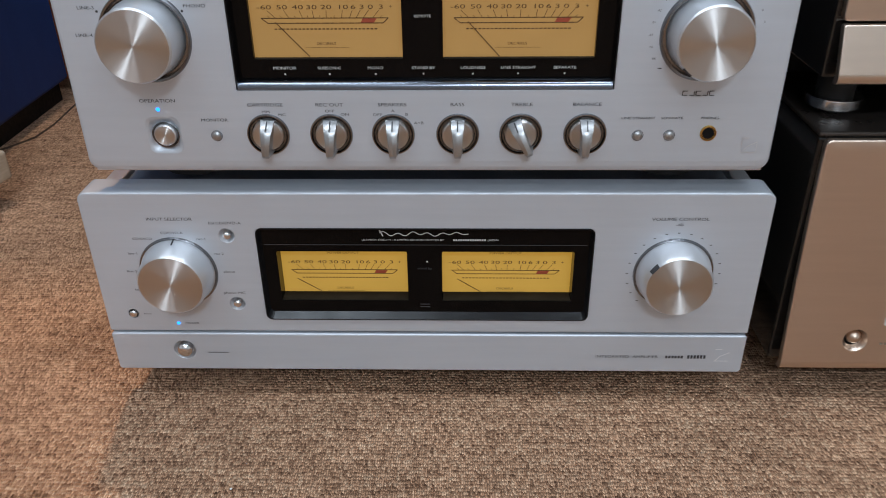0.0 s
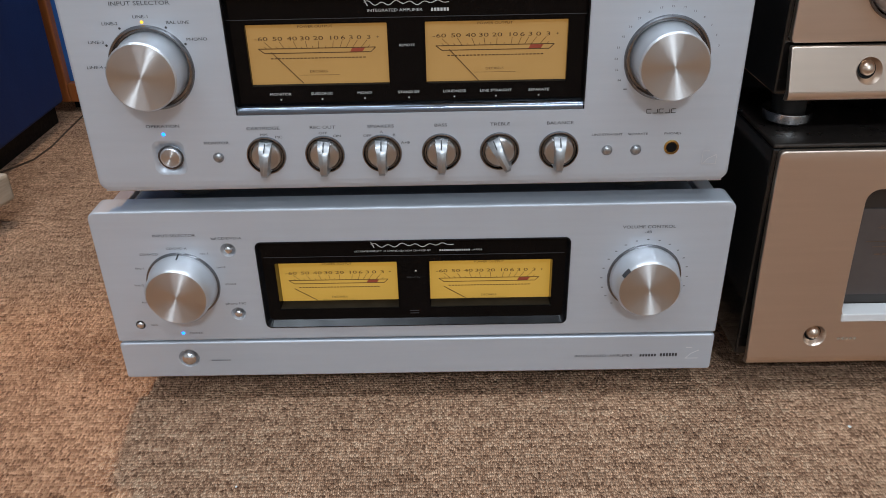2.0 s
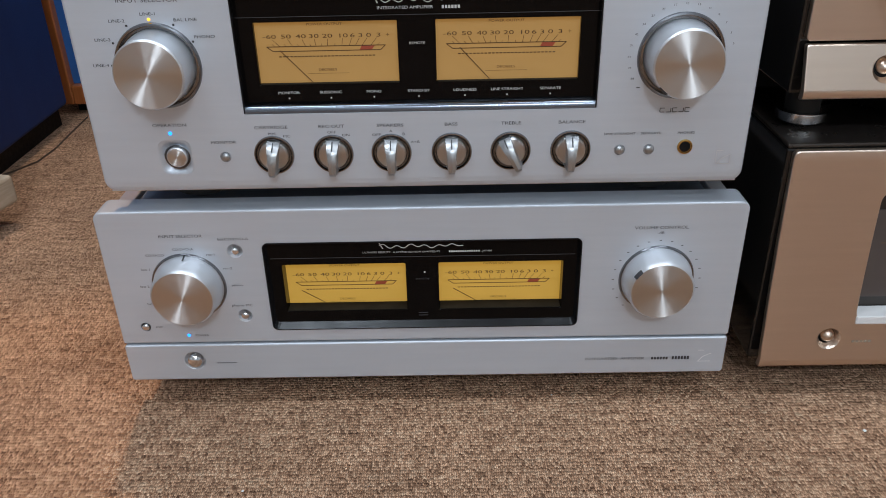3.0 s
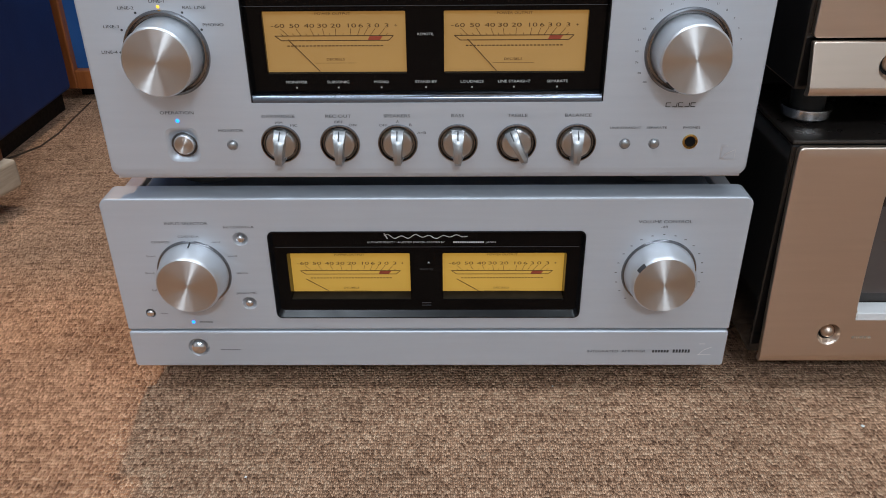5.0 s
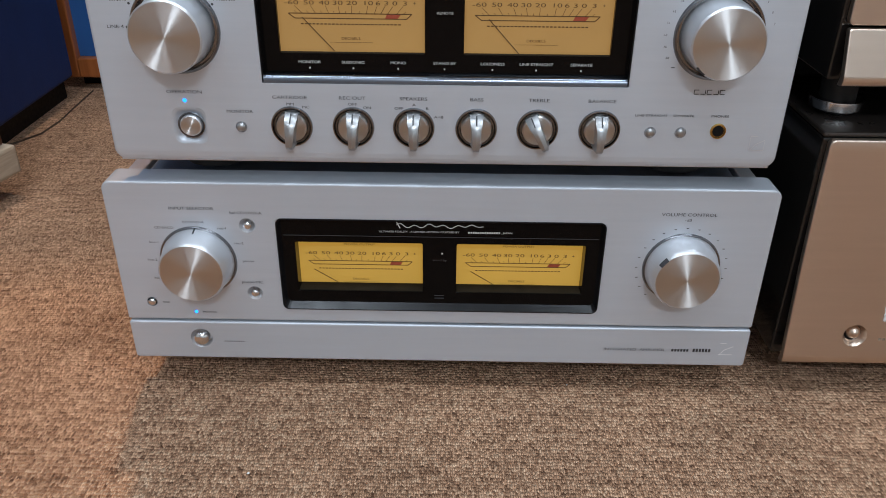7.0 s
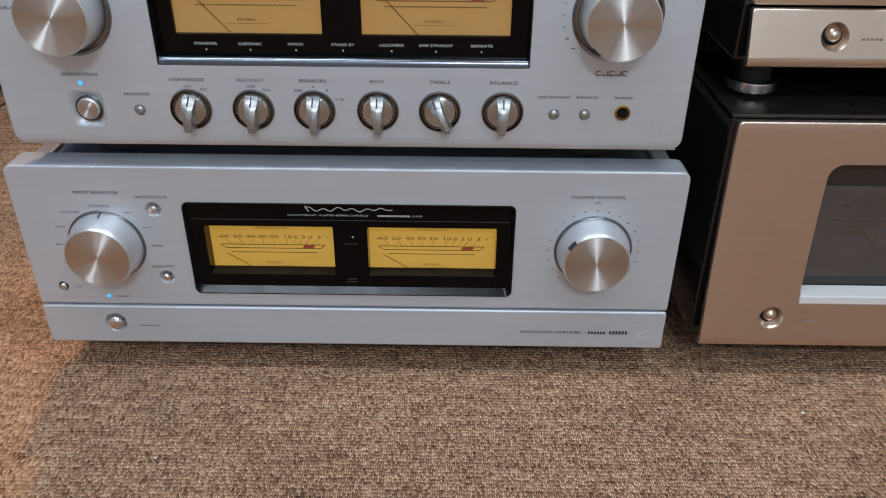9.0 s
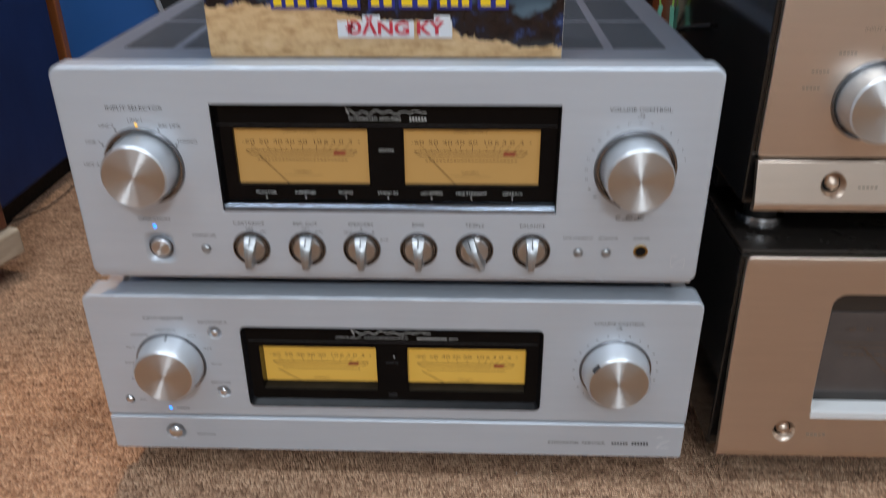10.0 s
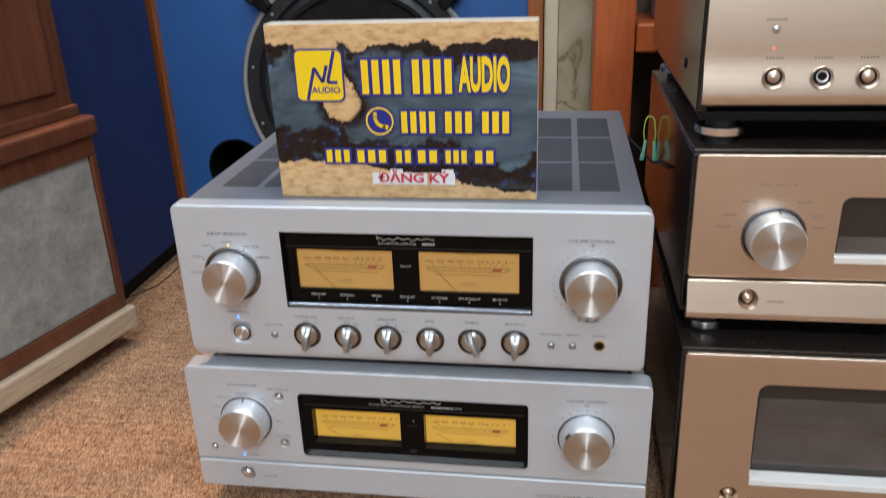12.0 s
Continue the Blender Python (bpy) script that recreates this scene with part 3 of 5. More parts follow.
    for x in (-0.1322, 0.1348, 0.1545):
        push_button(amp, x, 0.2140, 0.0030, 0.0018, mat=HANDLE, label="tiny round metal button")
    jack = part("headphone_jack", lathe(0.1787, 0.2154, [(0.0052, 0.0), (0.0050, -0.0010), (0.0044, -0.0011), (0.0040, -0.0003), (0.0036, -0.0003)], 32), material("brass", (0.62, 0.42, 0.14), 0.22, 1.0), amp, "brass-rimmed headphone socket", True)
    # flat black disc stands in for the dark inside of the socket
    part("socket_hole", lathe(0.1787, 0.2154, [(0.0037, -0.0005), (0.0, -0.0004)], 24), VOID, jack)
    part("blue_lamp", lathe(-0.1671, 0.2315, [(0, -0.0009), (0.0009, -0.0007), (0.0013, 0.0)], 16), BLUE_LED, amp, "lit blue indicator")
    part("yellow_lamp", lathe(-0.1668, 0.3068, [(0, -0.0007), (0.0008, -0.0005), (0.0011, 0.0)], 16), YELLOW_LED, amp, "lit yellow indicator")
    # printing
    p = bmesh.new()
    y = -0.0003
    for s, x, z, sz in (("INPUT SELECTOR", -0.1662, 0.3185, 0.0044), ("LINE-1", -0.1668, 0.3102, 0.0033), ("LINE-2", -0.1872, 0.3062, 0.0033), ("LINE-3", -0.1985, 0.2946, 0.0033), ("LINE-4", -0.2030, 0.2783, 0.0033), ("BAL LINE", -0.1440, 0.3062, 0.0033), ("PHONO", -0.1335, 0.2954, 0.0033),
                        ("OPERATION", -0.1665, 0.2372, 0.0037), ("MONITOR", -0.1322, 0.2245, 0.0033), ("CARTRIDGE", -0.0990, 0.2344, 0.0037), ("MM", -0.0990, 0.2299, 0.0030), ("MC", -0.0890, 0.2280, 0.0030), ("REC OUT", -0.0587, 0.2344, 0.0037), ("OFF", -0.0587, 0.2303, 0.0030), ("ON", -0.0493, 0.2281, 0.0030),
                        ("SPEAKERS", -0.0193, 0.2344, 0.0037), ("OFF", -0.0288, 0.2279, 0.0030), ("A", -0.0190, 0.2304, 0.0030), ("B", -0.0105, 0.2281, 0.0030), ("A+B", -0.0030, 0.2224, 0.0030), ("BASS", 0.0213, 0.2344, 0.0037), ("TREBLE", 0.0613, 0.2344, 0.0037), ("BALANCE", 0.1017, 0.2344, 0.0037),
                        ("LINE STRAIGHT", 0.1341, 0.2254, 0.0027), ("SEPARATE", 0.1550, 0.2254, 0.0027), ("PHONES", 0.1784, 0.2254, 0.0027), ("VOLUME CONTROL", 0.1684, 0.3188, 0.0040), ("-dB", 0.1689, 0.3146, 0.0033)):
        letters(p, s, x, z, y, sz, 1.22)
    marks = ["", "88", "76", "63", "51", "42", "34", "27", "21", "17", "15", "13", "11", "8", "7", "5", "3"]
    for i, s in enumerate(marks):
        a = radians(-128 + 12.8 * i)
        if s:
            letters(p, s, 0.1689 + 0.0330 * math.sin(a), 0.277 + 0.0330 * math.cos(a), y, 0.0022, 1.1)
        else:
            stroke(p, 0.1689 + 0.0325 * math.sin(a) - 0.0012, 0.277 + 0.0325 * math.cos(a), 0.1689 + 0.0325 * math.sin(a) + 0.0012, 0.277 + 0.0325 * math.cos(a), y, 0.0006)
    for k in range(5):
        a, b = 0.1592 + 0.0041 * k, 0.1592 + 0.0041 * k + 0.0030
        polyline(p, [(b, 0.2428), (a, 0.2428), (a, 0.2401), (b, 0.2401)] if k % 2 == 0 else [(a, 0.2401), (b, 0.2401), (b, 0.2428)], y, 0.0005)
    part("panel_lettering", p, INK, front, kind="stuff")
    dots = bmesh.new()
    for x, z in ((-0.1815, 0.3032), (-0.1922, 0.2925), (-0.1958, 0.2781), (-0.1519, 0.3032), (-0.1412, 0.2925)):
        lathe(x, z, [(0, y), (0.0008, y)], 12, dots)
    part("selector_dots", dots, INK, front, kind="stuff")
    em = bmesh.new()
    corner_mark(em, 0.2056, 0.2074, y, 0.0048)
    polyline(em, [(0.2008, 0.2026), (0.2008, 0.2122)], y, 0.0003)
    polyline(em, [(0.2104, 0.2026), (0.2104, 0.2090)], y, 0.0003)
    part("corner_emblem", em, RAIL, front)
    return amp


def lower_amplifier():
    amp = thing("integrated_amplifier", "wide silver amplifier with two glowing yellow power meters, on the carpet", "amplifier", group="stacked silver amplifiers")
    win = rrect(-0.1168, 0.1143, 0.0721, 0.1470, 0.0045)
    K1, K2 = (-0.1746, 0.1122), (0.1703, 0.1122)
    small = [(-0.1367, 0.1411, 0.0029), (-0.1367, 0.0855, 0.0029), (-0.2140, 0.0765, 0.0029)]
    holes = [win, circle(*K1, 0.0268), circle(*K2, 0.0268)] + [circle(x, z, 0.0053, 24) for x, z, r in small[:2]] + [circle(small[2][0], small[2][1], 0.0036, 24)]
    front = part("front_panel", plate(-0.2343, 0.2307, 0.0612, 0.1735, 0.0, 0.022, 0.0065, 0.0014, holes, hole_depth=0.0215, low=0.0016), ALU, amp, "thick satin aluminium front plate")
    lower = part("lower_panel", plate(-0.2343, 0.2307, 0.0264, 0.0596, -0.0006, 0.022, 0.0025, 0.0015, [circle(-0.1815, 0.0448, 0.0080, 32)], hole_depth=0.0215), ALU, amp, "plain aluminium lower strip")
    part("panel_backing", plate(-0.226, 0.222, 0.032, 0.168, 0.0220, 0.0260, 0.003, 0.0005), VOID, amp)
    part("casing", box(-0.213, 0.2095, 0.026, 0.415, 0.033, 0.1655, 0.002), COVER, amp, "blue-grey enamelled steel casing")
    for sx in (-1, 1):
        a, b = (-0.2290, -0.2165) if sx < 0 else (0.2130, 0.2255)
        part("side_rail", box(a, b, 0.0225, 0.415, 0.034, 0.1675, 0.0015), RAIL, amp, "satin aluminium side rail")
    part("lid", box(-0.2125, 0.2090, 0.0262, 0.414, 0.1657, 0.1672, 0.0006), COVER, amp)
    for fx in (-0.175, 0.172):
        for fy in (0.06, 0.36):
            foot(amp, fx, fy, 0.0, 0.0335, 0.027)
    # meter window
    yb = 0.0045
    d1, d2 = (-0.1053, -0.0140), (0.0103, 0.1022)
    hz = (0.0855, 0.1262)
    bezel = part("meter_window", plate(-0.1168, 0.1143, 0.0721, 0.1470, yb, 0.0180, 0.0045, 0.0003, [rrect(*d1, *hz, 0.0012, 3), rrect(*d2, *hz, 0.0012, 3)], hole_edge=0.0003), BLACK_GLASS, amp, "black glass meter window in a bevelled frame")
    rim = bmesh.new()
    a = ring_verts(rim, rrect(-0.1168, 0.1143, 0.0721, 0.1470, 0.0045), -0.0006)
    b = ring_verts(rim, rrect(-0.1160, 0.1135, 0.0729, 0.1462, 0.0040), -0.0006)
    c = ring_verts(rim, rrect(-0.1140, 0.1115, 0.0765, 0.1448, 0.0030), yb + 0.0004)
    o = ring_verts(rim, rrect(-0.1168, 0.1143, 0.0721, 0.1470, 0.0045), 0.004)
    bridge(rim, o, a), bridge(rim, a, b), bridge(rim, b, c)
    bmesh.ops.recalc_face_normals(rim, faces=rim.faces[:])
    part("window_rim", rim, RIM, bezel, "dark bevelled rim", True)
    for p0, p1 in (d1, d2):
        part("inner_sill", box(p0 + 0.0003, p1 - 0.0003, yb + 0.0006, 0.0158, 0.0852, 0.0862), DIM_SILL, bezel, "dull inner sill of the meter")
        meter_dial(bezel, p0, p1, 0.1215, 0.0160, YELLOW, ((0.115, 0.255), (0.30, 0.375)))
    w = bmesh.new()
    yw = yb - 0.0003
    script_mark(w, -0.0018, 0.1405, yw, 0.061, 0.0048)
    letters(w, "ULTIMATE FIDELITY : A LIMITED EDITION CRAFTED BY", -0.0165, 0.1357, yw, 0.0024, 1.05)
    bars(w, 0.0180, 0.0410, 0.1357, yw, 0.0014, 14)
    letters(w, ", JAPAN", 0.0455, 0.1357, yw, 0.0024, 1.05)
    stroke(w, -0.0006, 0.1185, 0.0006, 0.1185, yw, 0.0012)
    part("window_lettering", w, INK_WHITE, bezel, kind="stuff")
    g = bmesh.new()
    stroke(g, -0.1130, 0.1318, 0.1105, 0.1318, yw, 0.0005)
    letters(g, "stand by", -0.0018, 0.1130, yw, 0.0030, 1.1)
    bars(g, -0.0068, 0.0032, 0.0830, yw, 0.0007, 1)
    bars(g, -0.0068, 0.0032, 0.0808, yw, 0.0007, 1)
    part("faint_lettering", g, INK_GREY, bezel, kind="stuff")
    round_knob(amp, *K1, 0.0270, 0.0258, 0.0222, 0.0190, "input_knob", 2, RING, chamfer=(0.0019, 0.0026))
    round_knob(amp, *K2, 0.0270, 0.0258, 0.0222, 0.0190, "volume_knob", -52, RING, chamfer=(0.0019, 0.0026))
    for (x, z, r), d in zip(small, (0.0056, 0.0056, 0.0)):
        push_button(amp, x, z, r, 0.0012, d, label="small domed chrome button")
    push_button(amp, -0.1815, 0.0448, 0.0056, 0.0030, 0.0084, "power_button", CHROME, label="domed chrome power button in a dished ring")
    part("blue_lamp", lathe(-0.1824, 0.0683, [(0, -0.0009), (0.0009, -0.0007), (0.0013, 0.0)], 16), BLUE_LED, amp, "lit blue indicator")
    p = bmesh.new()
    y = -0.0003
    for s, x, z, sz in (("INPUT SELECTOR", -0.1743, 0.1538, 0.0038), ("bal.CD/DVD-A", -0.1367, 0.1509, 0.0034), ("CD/DVD-A", -0.1743, 0.1432, 0.0030), ("CD/SACD", -0.1955, 0.1386, 0.0030), ("rec-1", -0.1546, 0.1386, 0.0030), ("line-1", -0.2042, 0.1269, 0.0030), ("rec-2", -0.1440, 0.1269, 0.0030), ("line-2", -0.2077, 0.1124, 0.0030),
                        ("phono", -0.1388, 0.1124, 0.0030), ("bal", -0.2070, 0.0973, 0.0030), ("phono MC", -0.1376, 0.0948, 0.0034), ("mon", -0.2035, 0.0766, 0.0028), ("POWER", -0.1722, 0.0683, 0.0028), ("VOLUME CONTROL", 0.1700, 0.1543, 0.0040), ("-dB", 0.1698, 0.1502, 0.0034)):
        letters(p, s, x, z, y, sz, 1.15)
    for i in range(19):
        a = radians(-135 + 15 * i)
        cx, cz = K2[0] + 0.0318 * math.sin(a), K2[1] + 0.0318 * math.cos(a)
        stroke(p, cx - 0.0008, cz, cx + 0.0008, cz, y, 0.0006)
    part("panel_lettering", p, INK_GREY, front, kind="stuff")
    q = bmesh.new()
    y = -0.0009
    letters(q, "INTEGRATED  AMPLIFIER", 0.1455, 0.0407, y, 0.0039, 1.15)
    bars(q, 0.1735, 0.1870, 0.0407, y, 0.0024, 6)
    bars(q, 0.1895, 0.2035, 0.0409, y, 0.0030, 6)
    bars(q, -0.1645, -0.1490, 0.0425, y, 0.0008, 9)
    part("lower_lettering", q, INK, lower, kind="stuff")
    em = bmesh.new()
    corner_mark(em, 0.2146, 0.0425, y, 0.0052)
    part("corner_emblem", em, material("pale_emblem", (0.85, 0.85, 0.86), 0.3), lower)
    return amp


upper_amplifier()
lower_amplifier()


# ---- sign standing on the upper amplifier ----
def resin_material():
    m = material("river_resin", (0.2, 0.25, 0.3), 0.2, 0.0, Coat_Weight=0.15, Specular_IOR_Level=0.3)
    b = m.node_tree.nodes["Principled BSDF"]
    co = add(m, "ShaderNodeTexCoord")
    sep = add(m, "ShaderNodeSeparateXYZ")
    link(m, co, "Object", sep, "Vector")
    edge = noise_tex(m, (1, 1, 1), 16, 6, 0.6)
    fine = noise_tex(m, (1, 1, 1), 70, 6, 0.65)
    zone = noise_tex(m, (1, 1, 1.4), 14, 4, 0.6)

    def math_node(op, a, b_, clamp=False):
        n = add(m, "ShaderNodeMath", operation=op, use_clamp=clamp)
        for k, v in enumerate((a, b_)):
            if isinstance(v, (int, float)):
                n.inputs[k].default_value = v
            elif v is not None:
                m.node_tree.links.new(v, n.inputs[k])
        return n.outputs[0]

    z, x = sep.outputs["Z"], sep.outputs["X"]
    wob = math_node("ADD", math_node("MULTIPLY", math_node("SUBTRACT", edge.outputs["Fac"], 0.5), 0.055), math_node("MULTIPLY", math_node("SUBTRACT", fine.outputs["Fac"], 0.5), 0.014))
    hz = math_node("ADD", z, wob)
    # height above the lower wood edge, which falls towards +x, and below the upper one
    up = math_node("SUBTRACT", math_node("ADD", hz, math_node("MULTIPLY", x, 0.11)), 0.0235)
    down = math_node("SUBTRACT", 0.144, hz)
    # a tongue of wood that slants down behind the emblem
    tx, tz = math_node("ADD", math_node("ADD", x, 0.066), wob), math_node("SUBTRACT", hz, 0.119)
    along = math_node("SUBTRACT", math_node("MULTIPLY", tx, 0.42), math_node("MULTIPLY", tz, 0.91))
    across = math_node("ADD", math_node("MULTIPLY", tx, 0.91), math_node("MULTIPLY", tz, 0.42))
    a2 = math_node("MULTIPLY", math_node("MULTIPLY", along, along), 490.0)
    c2 = math_node("MULTIPLY", math_node("MULTIPLY", across, across), 2500.0)
    tongue = math_node("MULTIPLY", math_node("SUBTRACT", math_node("SQRT", math_node("ADD", a2, c2), None), 1.0), 0.02)
    field = math_node("MINIMUM", math_node("MINIMUM", up, down), tongue)
    grainy = noise_tex(m, (14, 14, 34), 5, 10, 0.7)
    woodc = ramp(m, [(0.28, (0.20, 0.095, 0.040)), (0.40, (0.50, 0.30, 0.14)), (0.52, (0.65, 0.42, 0.215)), (0.75, (0.76, 0.54, 0.31))])
    link(m, grainy, "Fac", woodc, "Fac")
    bark = ramp(m, [(0.38, (0.006, 0.005, 0.006)), (0.47, (0.018, 0.009, 0.007)), (0.56, (0.012, 0.010, 0.014)), (0.62, (0.022, 0.035, 0.10)), (0.70, (0.10, 0.15, 0.30))])
    link(m, fine, "Fac", bark, "Fac")
    swirl = noise_tex(m, (1, 1, 1.8), 12, 6)
    swirl.inputs["Distortion"].default_value = 2.0
    resin = ramp(m, [(0.3, (0.032, 0.054, 0.078)), (0.52, (0.066, 0.102, 0.132)), (0.66, (0.11, 0.168, 0.215)), (0.8, (0.26, 0.35, 0.42))])
    link(m, swirl, "Fac", resin, "Fac")

    def mix(fac, a, c):
        n = add(m, "ShaderNodeMix", data_type="RGBA")
        m.node_tree.links.new(fac, n.inputs[0])
        m.node_tree.links.new(a, n.inputs[6])
        m.node_tree.links.new(c, n.inputs[7])
        return n.outputs[2]

    f1 = math_node("MULTIPLY", field, 700.0, True)
    low_bark = math_node("MAXIMUM", math_node("MULTIPLY", math_node("SUBTRACT", zone.outputs["Fac"], 0.36), 0.17), 0.002)
    top_bark = math_node("MAXIMUM", math_node("MULTIPLY", math_node("SUBTRACT", zone.outputs["Fac"], 0.42), 0.12), 0.0015)
    core = math_node("MINIMUM", math_node("MINIMUM", math_node("SUBTRACT", up, low_bark), math_node("SUBTRACT", down, top_bark)), math_node("SUBTRACT", tongue, 0.003))
    f2 = math_node("MULTIPLY", core, 130.0, True)
    out = mix(f2, mix(f1, woodc.outputs["Color"], bark.outputs["Color"]), resin.outputs["Color"])
    m.node_tree.links.new(out, b.inputs["Base Color"])
    return m


RESIN = resin_material()
SIGN_YELLOW = material("yellow_vinyl", (0.88, 0.60, 0.012), 0.4)
SIGN_BLUE = material("blue_vinyl", (0.012, 0.018, 0.22), 0.4)
SIGN_WHITE = material("white_vinyl", (0.72, 0.72, 0.74), 0.4)
SIGN_RED = material("red_vinyl", (0.55, 0.03, 0.05), 0.4)
BOARD_WOOD = wood("pale_board_edge", (0.62, 0.54, 0.43), (0.80, 0.74, 0.64), (6, 40, 40), 0.5)


def shop_sign():
    m = pose(-0.0015, 0.0375, 0.3428)
    sign = thing("shop_sign", "wood and blue resin board with yellow lettering, standing on the amplifier", "sign", m)
    W, Hh, T = 0.1205, 0.1595, 0.022
    b = box(-W, W, 0, T, 0, Hh, 0.0012)
    for f in b.faces:
        f.material_index = 1 if abs(f.normal.y) < 0.5 else 0
    part("board", b, [RESIN, BOARD_WOOD], sign, "resin river board with live wood edges")
    y = -0.0006

    def solid(name, pts, yy, mat, label=""):
        bm = bmesh.new()
        vs = [bm.verts.new((p[0], yy, p[1])) for p in pts]
        bm.faces.new(vs)
        bmesh.ops.recalc_face_normals(bm, faces=bm.faces[:])
        if bm.faces[:][0].normal.y > 0:
            bmesh.ops.reverse_faces(bm, faces=bm.faces[:])
        return part(name, bm, mat, sign, label)

    # emblem: yellow rounded square, diagonal stripe, word
    ex, ez = -0.0732, 0.1145
    solid("emblem_border", rrect(ex - 0.0228, ex + 0.0228, ez - 0.0237, ez + 0.0237, 0.006), y, SIGN_BLUE, "blue border")
    solid("emblem", rrect(ex - 0.0212, ex + 0.0212, ez - 0.0220, ez + 0.0220, 0.005), y - 0.0003, SIGN_YELLOW, "yellow rounded emblem")
    e = bmesh.new()
    polyline(e, [(ex - 0.012, ez - 0.0215), (ex - 0.004, ez + 0.007), (ex + 0.003, ez - 0.006), (ex + 0.0075, ez + 0.009)], y - 0.0006, 0.0028)
    polyline(e, [(ex + 0.015, ez + 0.0215), (ex + 0.0075, ez - 0.006), (ex + 0.0165, ez - 0.006)], y - 0.0006, 0.0028)
    letters(e, "AUDIO", ex + 0.0055, ez - 0.0130, y - 0.0006, 0.0078, 1.05, bold=0.00015)
    part("emblem_drawing", e, SIGN_BLUE, sign)

    # first line: two bar-drawn words and one lettered
    yel, blu = bmesh.new(), bmesh.new()

    def bar_word(x0, x1, z, h, n):
        step = (x1 - x0) / n
        for i in range(n):
            a, c = x0 + step * i + step * 0.17, x0 + step * (i + 1) - step * 0.17
            stroke(yel, (a + c) / 2, z - h / 2, (a + c) / 2, z + h / 2, y - 0.0006, c - a)
            stroke(blu, (a + c) / 2, z - h / 2 - 0.0020, (a + c) / 2, z + h / 2 + 0.0020, y - 0.0001 - 0.00002 * i, c - a + 0.0040)

    bar_word(-0.0363, 0.0024, 0.1130, 0.0300, 4)
    bar_word(0.0094, 0.0476, 0.1130, 0.0300, 4)
    letters(yel, "AUDIO", 0.0746, 0.1130, y - 0.0006, 0.0400, 0.345, bold=0.0017)
    letters(blu, "AUDIO", 0.0746, 0.1130, y - 0.0001, 0.0400, 0.345, bold=0.0042)
    # second line: a ring with a receiver, and bars
    ph = bmesh.new()
    px, pz = -0.0207, 0.0735
    lathe(px, pz, [(0.0128, y - 0.0006), (0.0112, y - 0.0006)], 40, ph)
    polyline(ph, [(px - 0.0040, pz + 0.0055), (px - 0.0043, pz + 0.0025), (px - 0.0020, pz - 0.0025), (px + 0.0025, pz - 0.0050), (px + 0.0055, pz - 0.0045)], y - 0.0006, 0.0030)
    stroke(ph, px - 0.0055, pz + 0.0055, px - 0.0023, pz + 0.0062, y - 0.0006, 0.0042)
    stroke(ph, px + 0.0045, pz - 0.0068, px + 0.0063, pz - 0.0035, y - 0.0006, 0.0042)
    part("receiver_drawing", ph, SIGN_YELLOW, sign, "yellow telephone receiver in a ring")
    solid("receiver_disc", circle(px, pz, 0.0140), y - 0.0002, SIGN_BLUE)
    bar_word(-0.0024, 0.0312, 0.0725, 0.0195, 4)
    bar_word(0.0372, 0.0642, 0.0725, 0.0195, 3)
    bar_word(0.0702, 0.0972, 0.0725, 0.0195, 3)
    # third line
    for x0, x1, n in ((-0.0742, -0.0496, 3), (-0.0454, -0.0151, 3), (-0.0090, 0.0076, 2), (0.0109, 0.0321, 2), (0.0369, 0.0586, 3), (0.0633, 0.0832, 2)):
        bar_word(x0, x1, 0.0408, 0.0118, n)
    part("yellow_lettering", yel, SIGN_YELLOW, sign, "yellow painted lettering", kind="stuff")
    part("blue_outline", blu, SIGN_BLUE, sign, "blue outline behind the lettering", kind="stuff")
    # red line on white
    rd, wt = bmesh.new(), bmesh.new()
    letters(rd, "ĐĂNG KÝ", 0.0076, 0.0200, y - 0.0008, 0.0120, 1.22, bold=0.00035)
    stroke(wt, -0.0310, 0.0196, 0.0205, 0.0196, y - 0.0002, 0.0112)
    stroke(wt, 0.0235, 0.0196, 0.0462, 0.0196, y - 0.0002, 0.0112)
    stroke(wt, -0.0140, 0.0262, -0.0020, 0.0262, y - 0.00025, 0.0050)
    stroke(wt, 0.0340, 0.0262, 0.0450, 0.0262, y - 0.00025, 0.0050)
    part("red_lettering", rd, SIGN_RED, sign, "red lettering")
    part("white_sticker", wt, SIGN_WHITE, sign, "white sticker edge")
    return sign


shop_sign()


# ---- champagne stack ----
SX0, SX1 = 0.2535, 0.6935
STACK_SHIFT = {"bottom": 0.0050, "middle": 0.0005, "top": -0.0005}


def lip(x0, x1, prof):
    """A front strip of that (y, z) outline, along x."""
    b = bmesh.new()
    e = [[b.verts.new((x, y, z)) for y, z in prof] for x in (x0, x1)]
    n = len(prof)
    for i in range(n):
        b.faces.new((e[0][i], e[0][(i + 1) % n], e[1][(i + 1) % n], e[1][i]))
    b.faces.new(e[0])
    b.faces.new(e[1][::-1])
    bmesh.ops.recalc_face_normals(b, faces=b.faces[:])
    return b


def curve_lip(z0, z1, y0, y1, back, n=8):
    """Outline that swells forward from y1 at z1 to y0 near z0."""
    pts = []
    for i in range(n + 1):
        u = i / n
        pts.append((y1 + (y0 - y1) * (u * u * (3 - 2 * u)), z1 + (z0 + 0.0060 - z1) * u))
    pts += [(y0 + 0.0012, z0 + 0.0016), (y0 + 0.0040, z0), (back, z0), (back, z1)]
    return pts


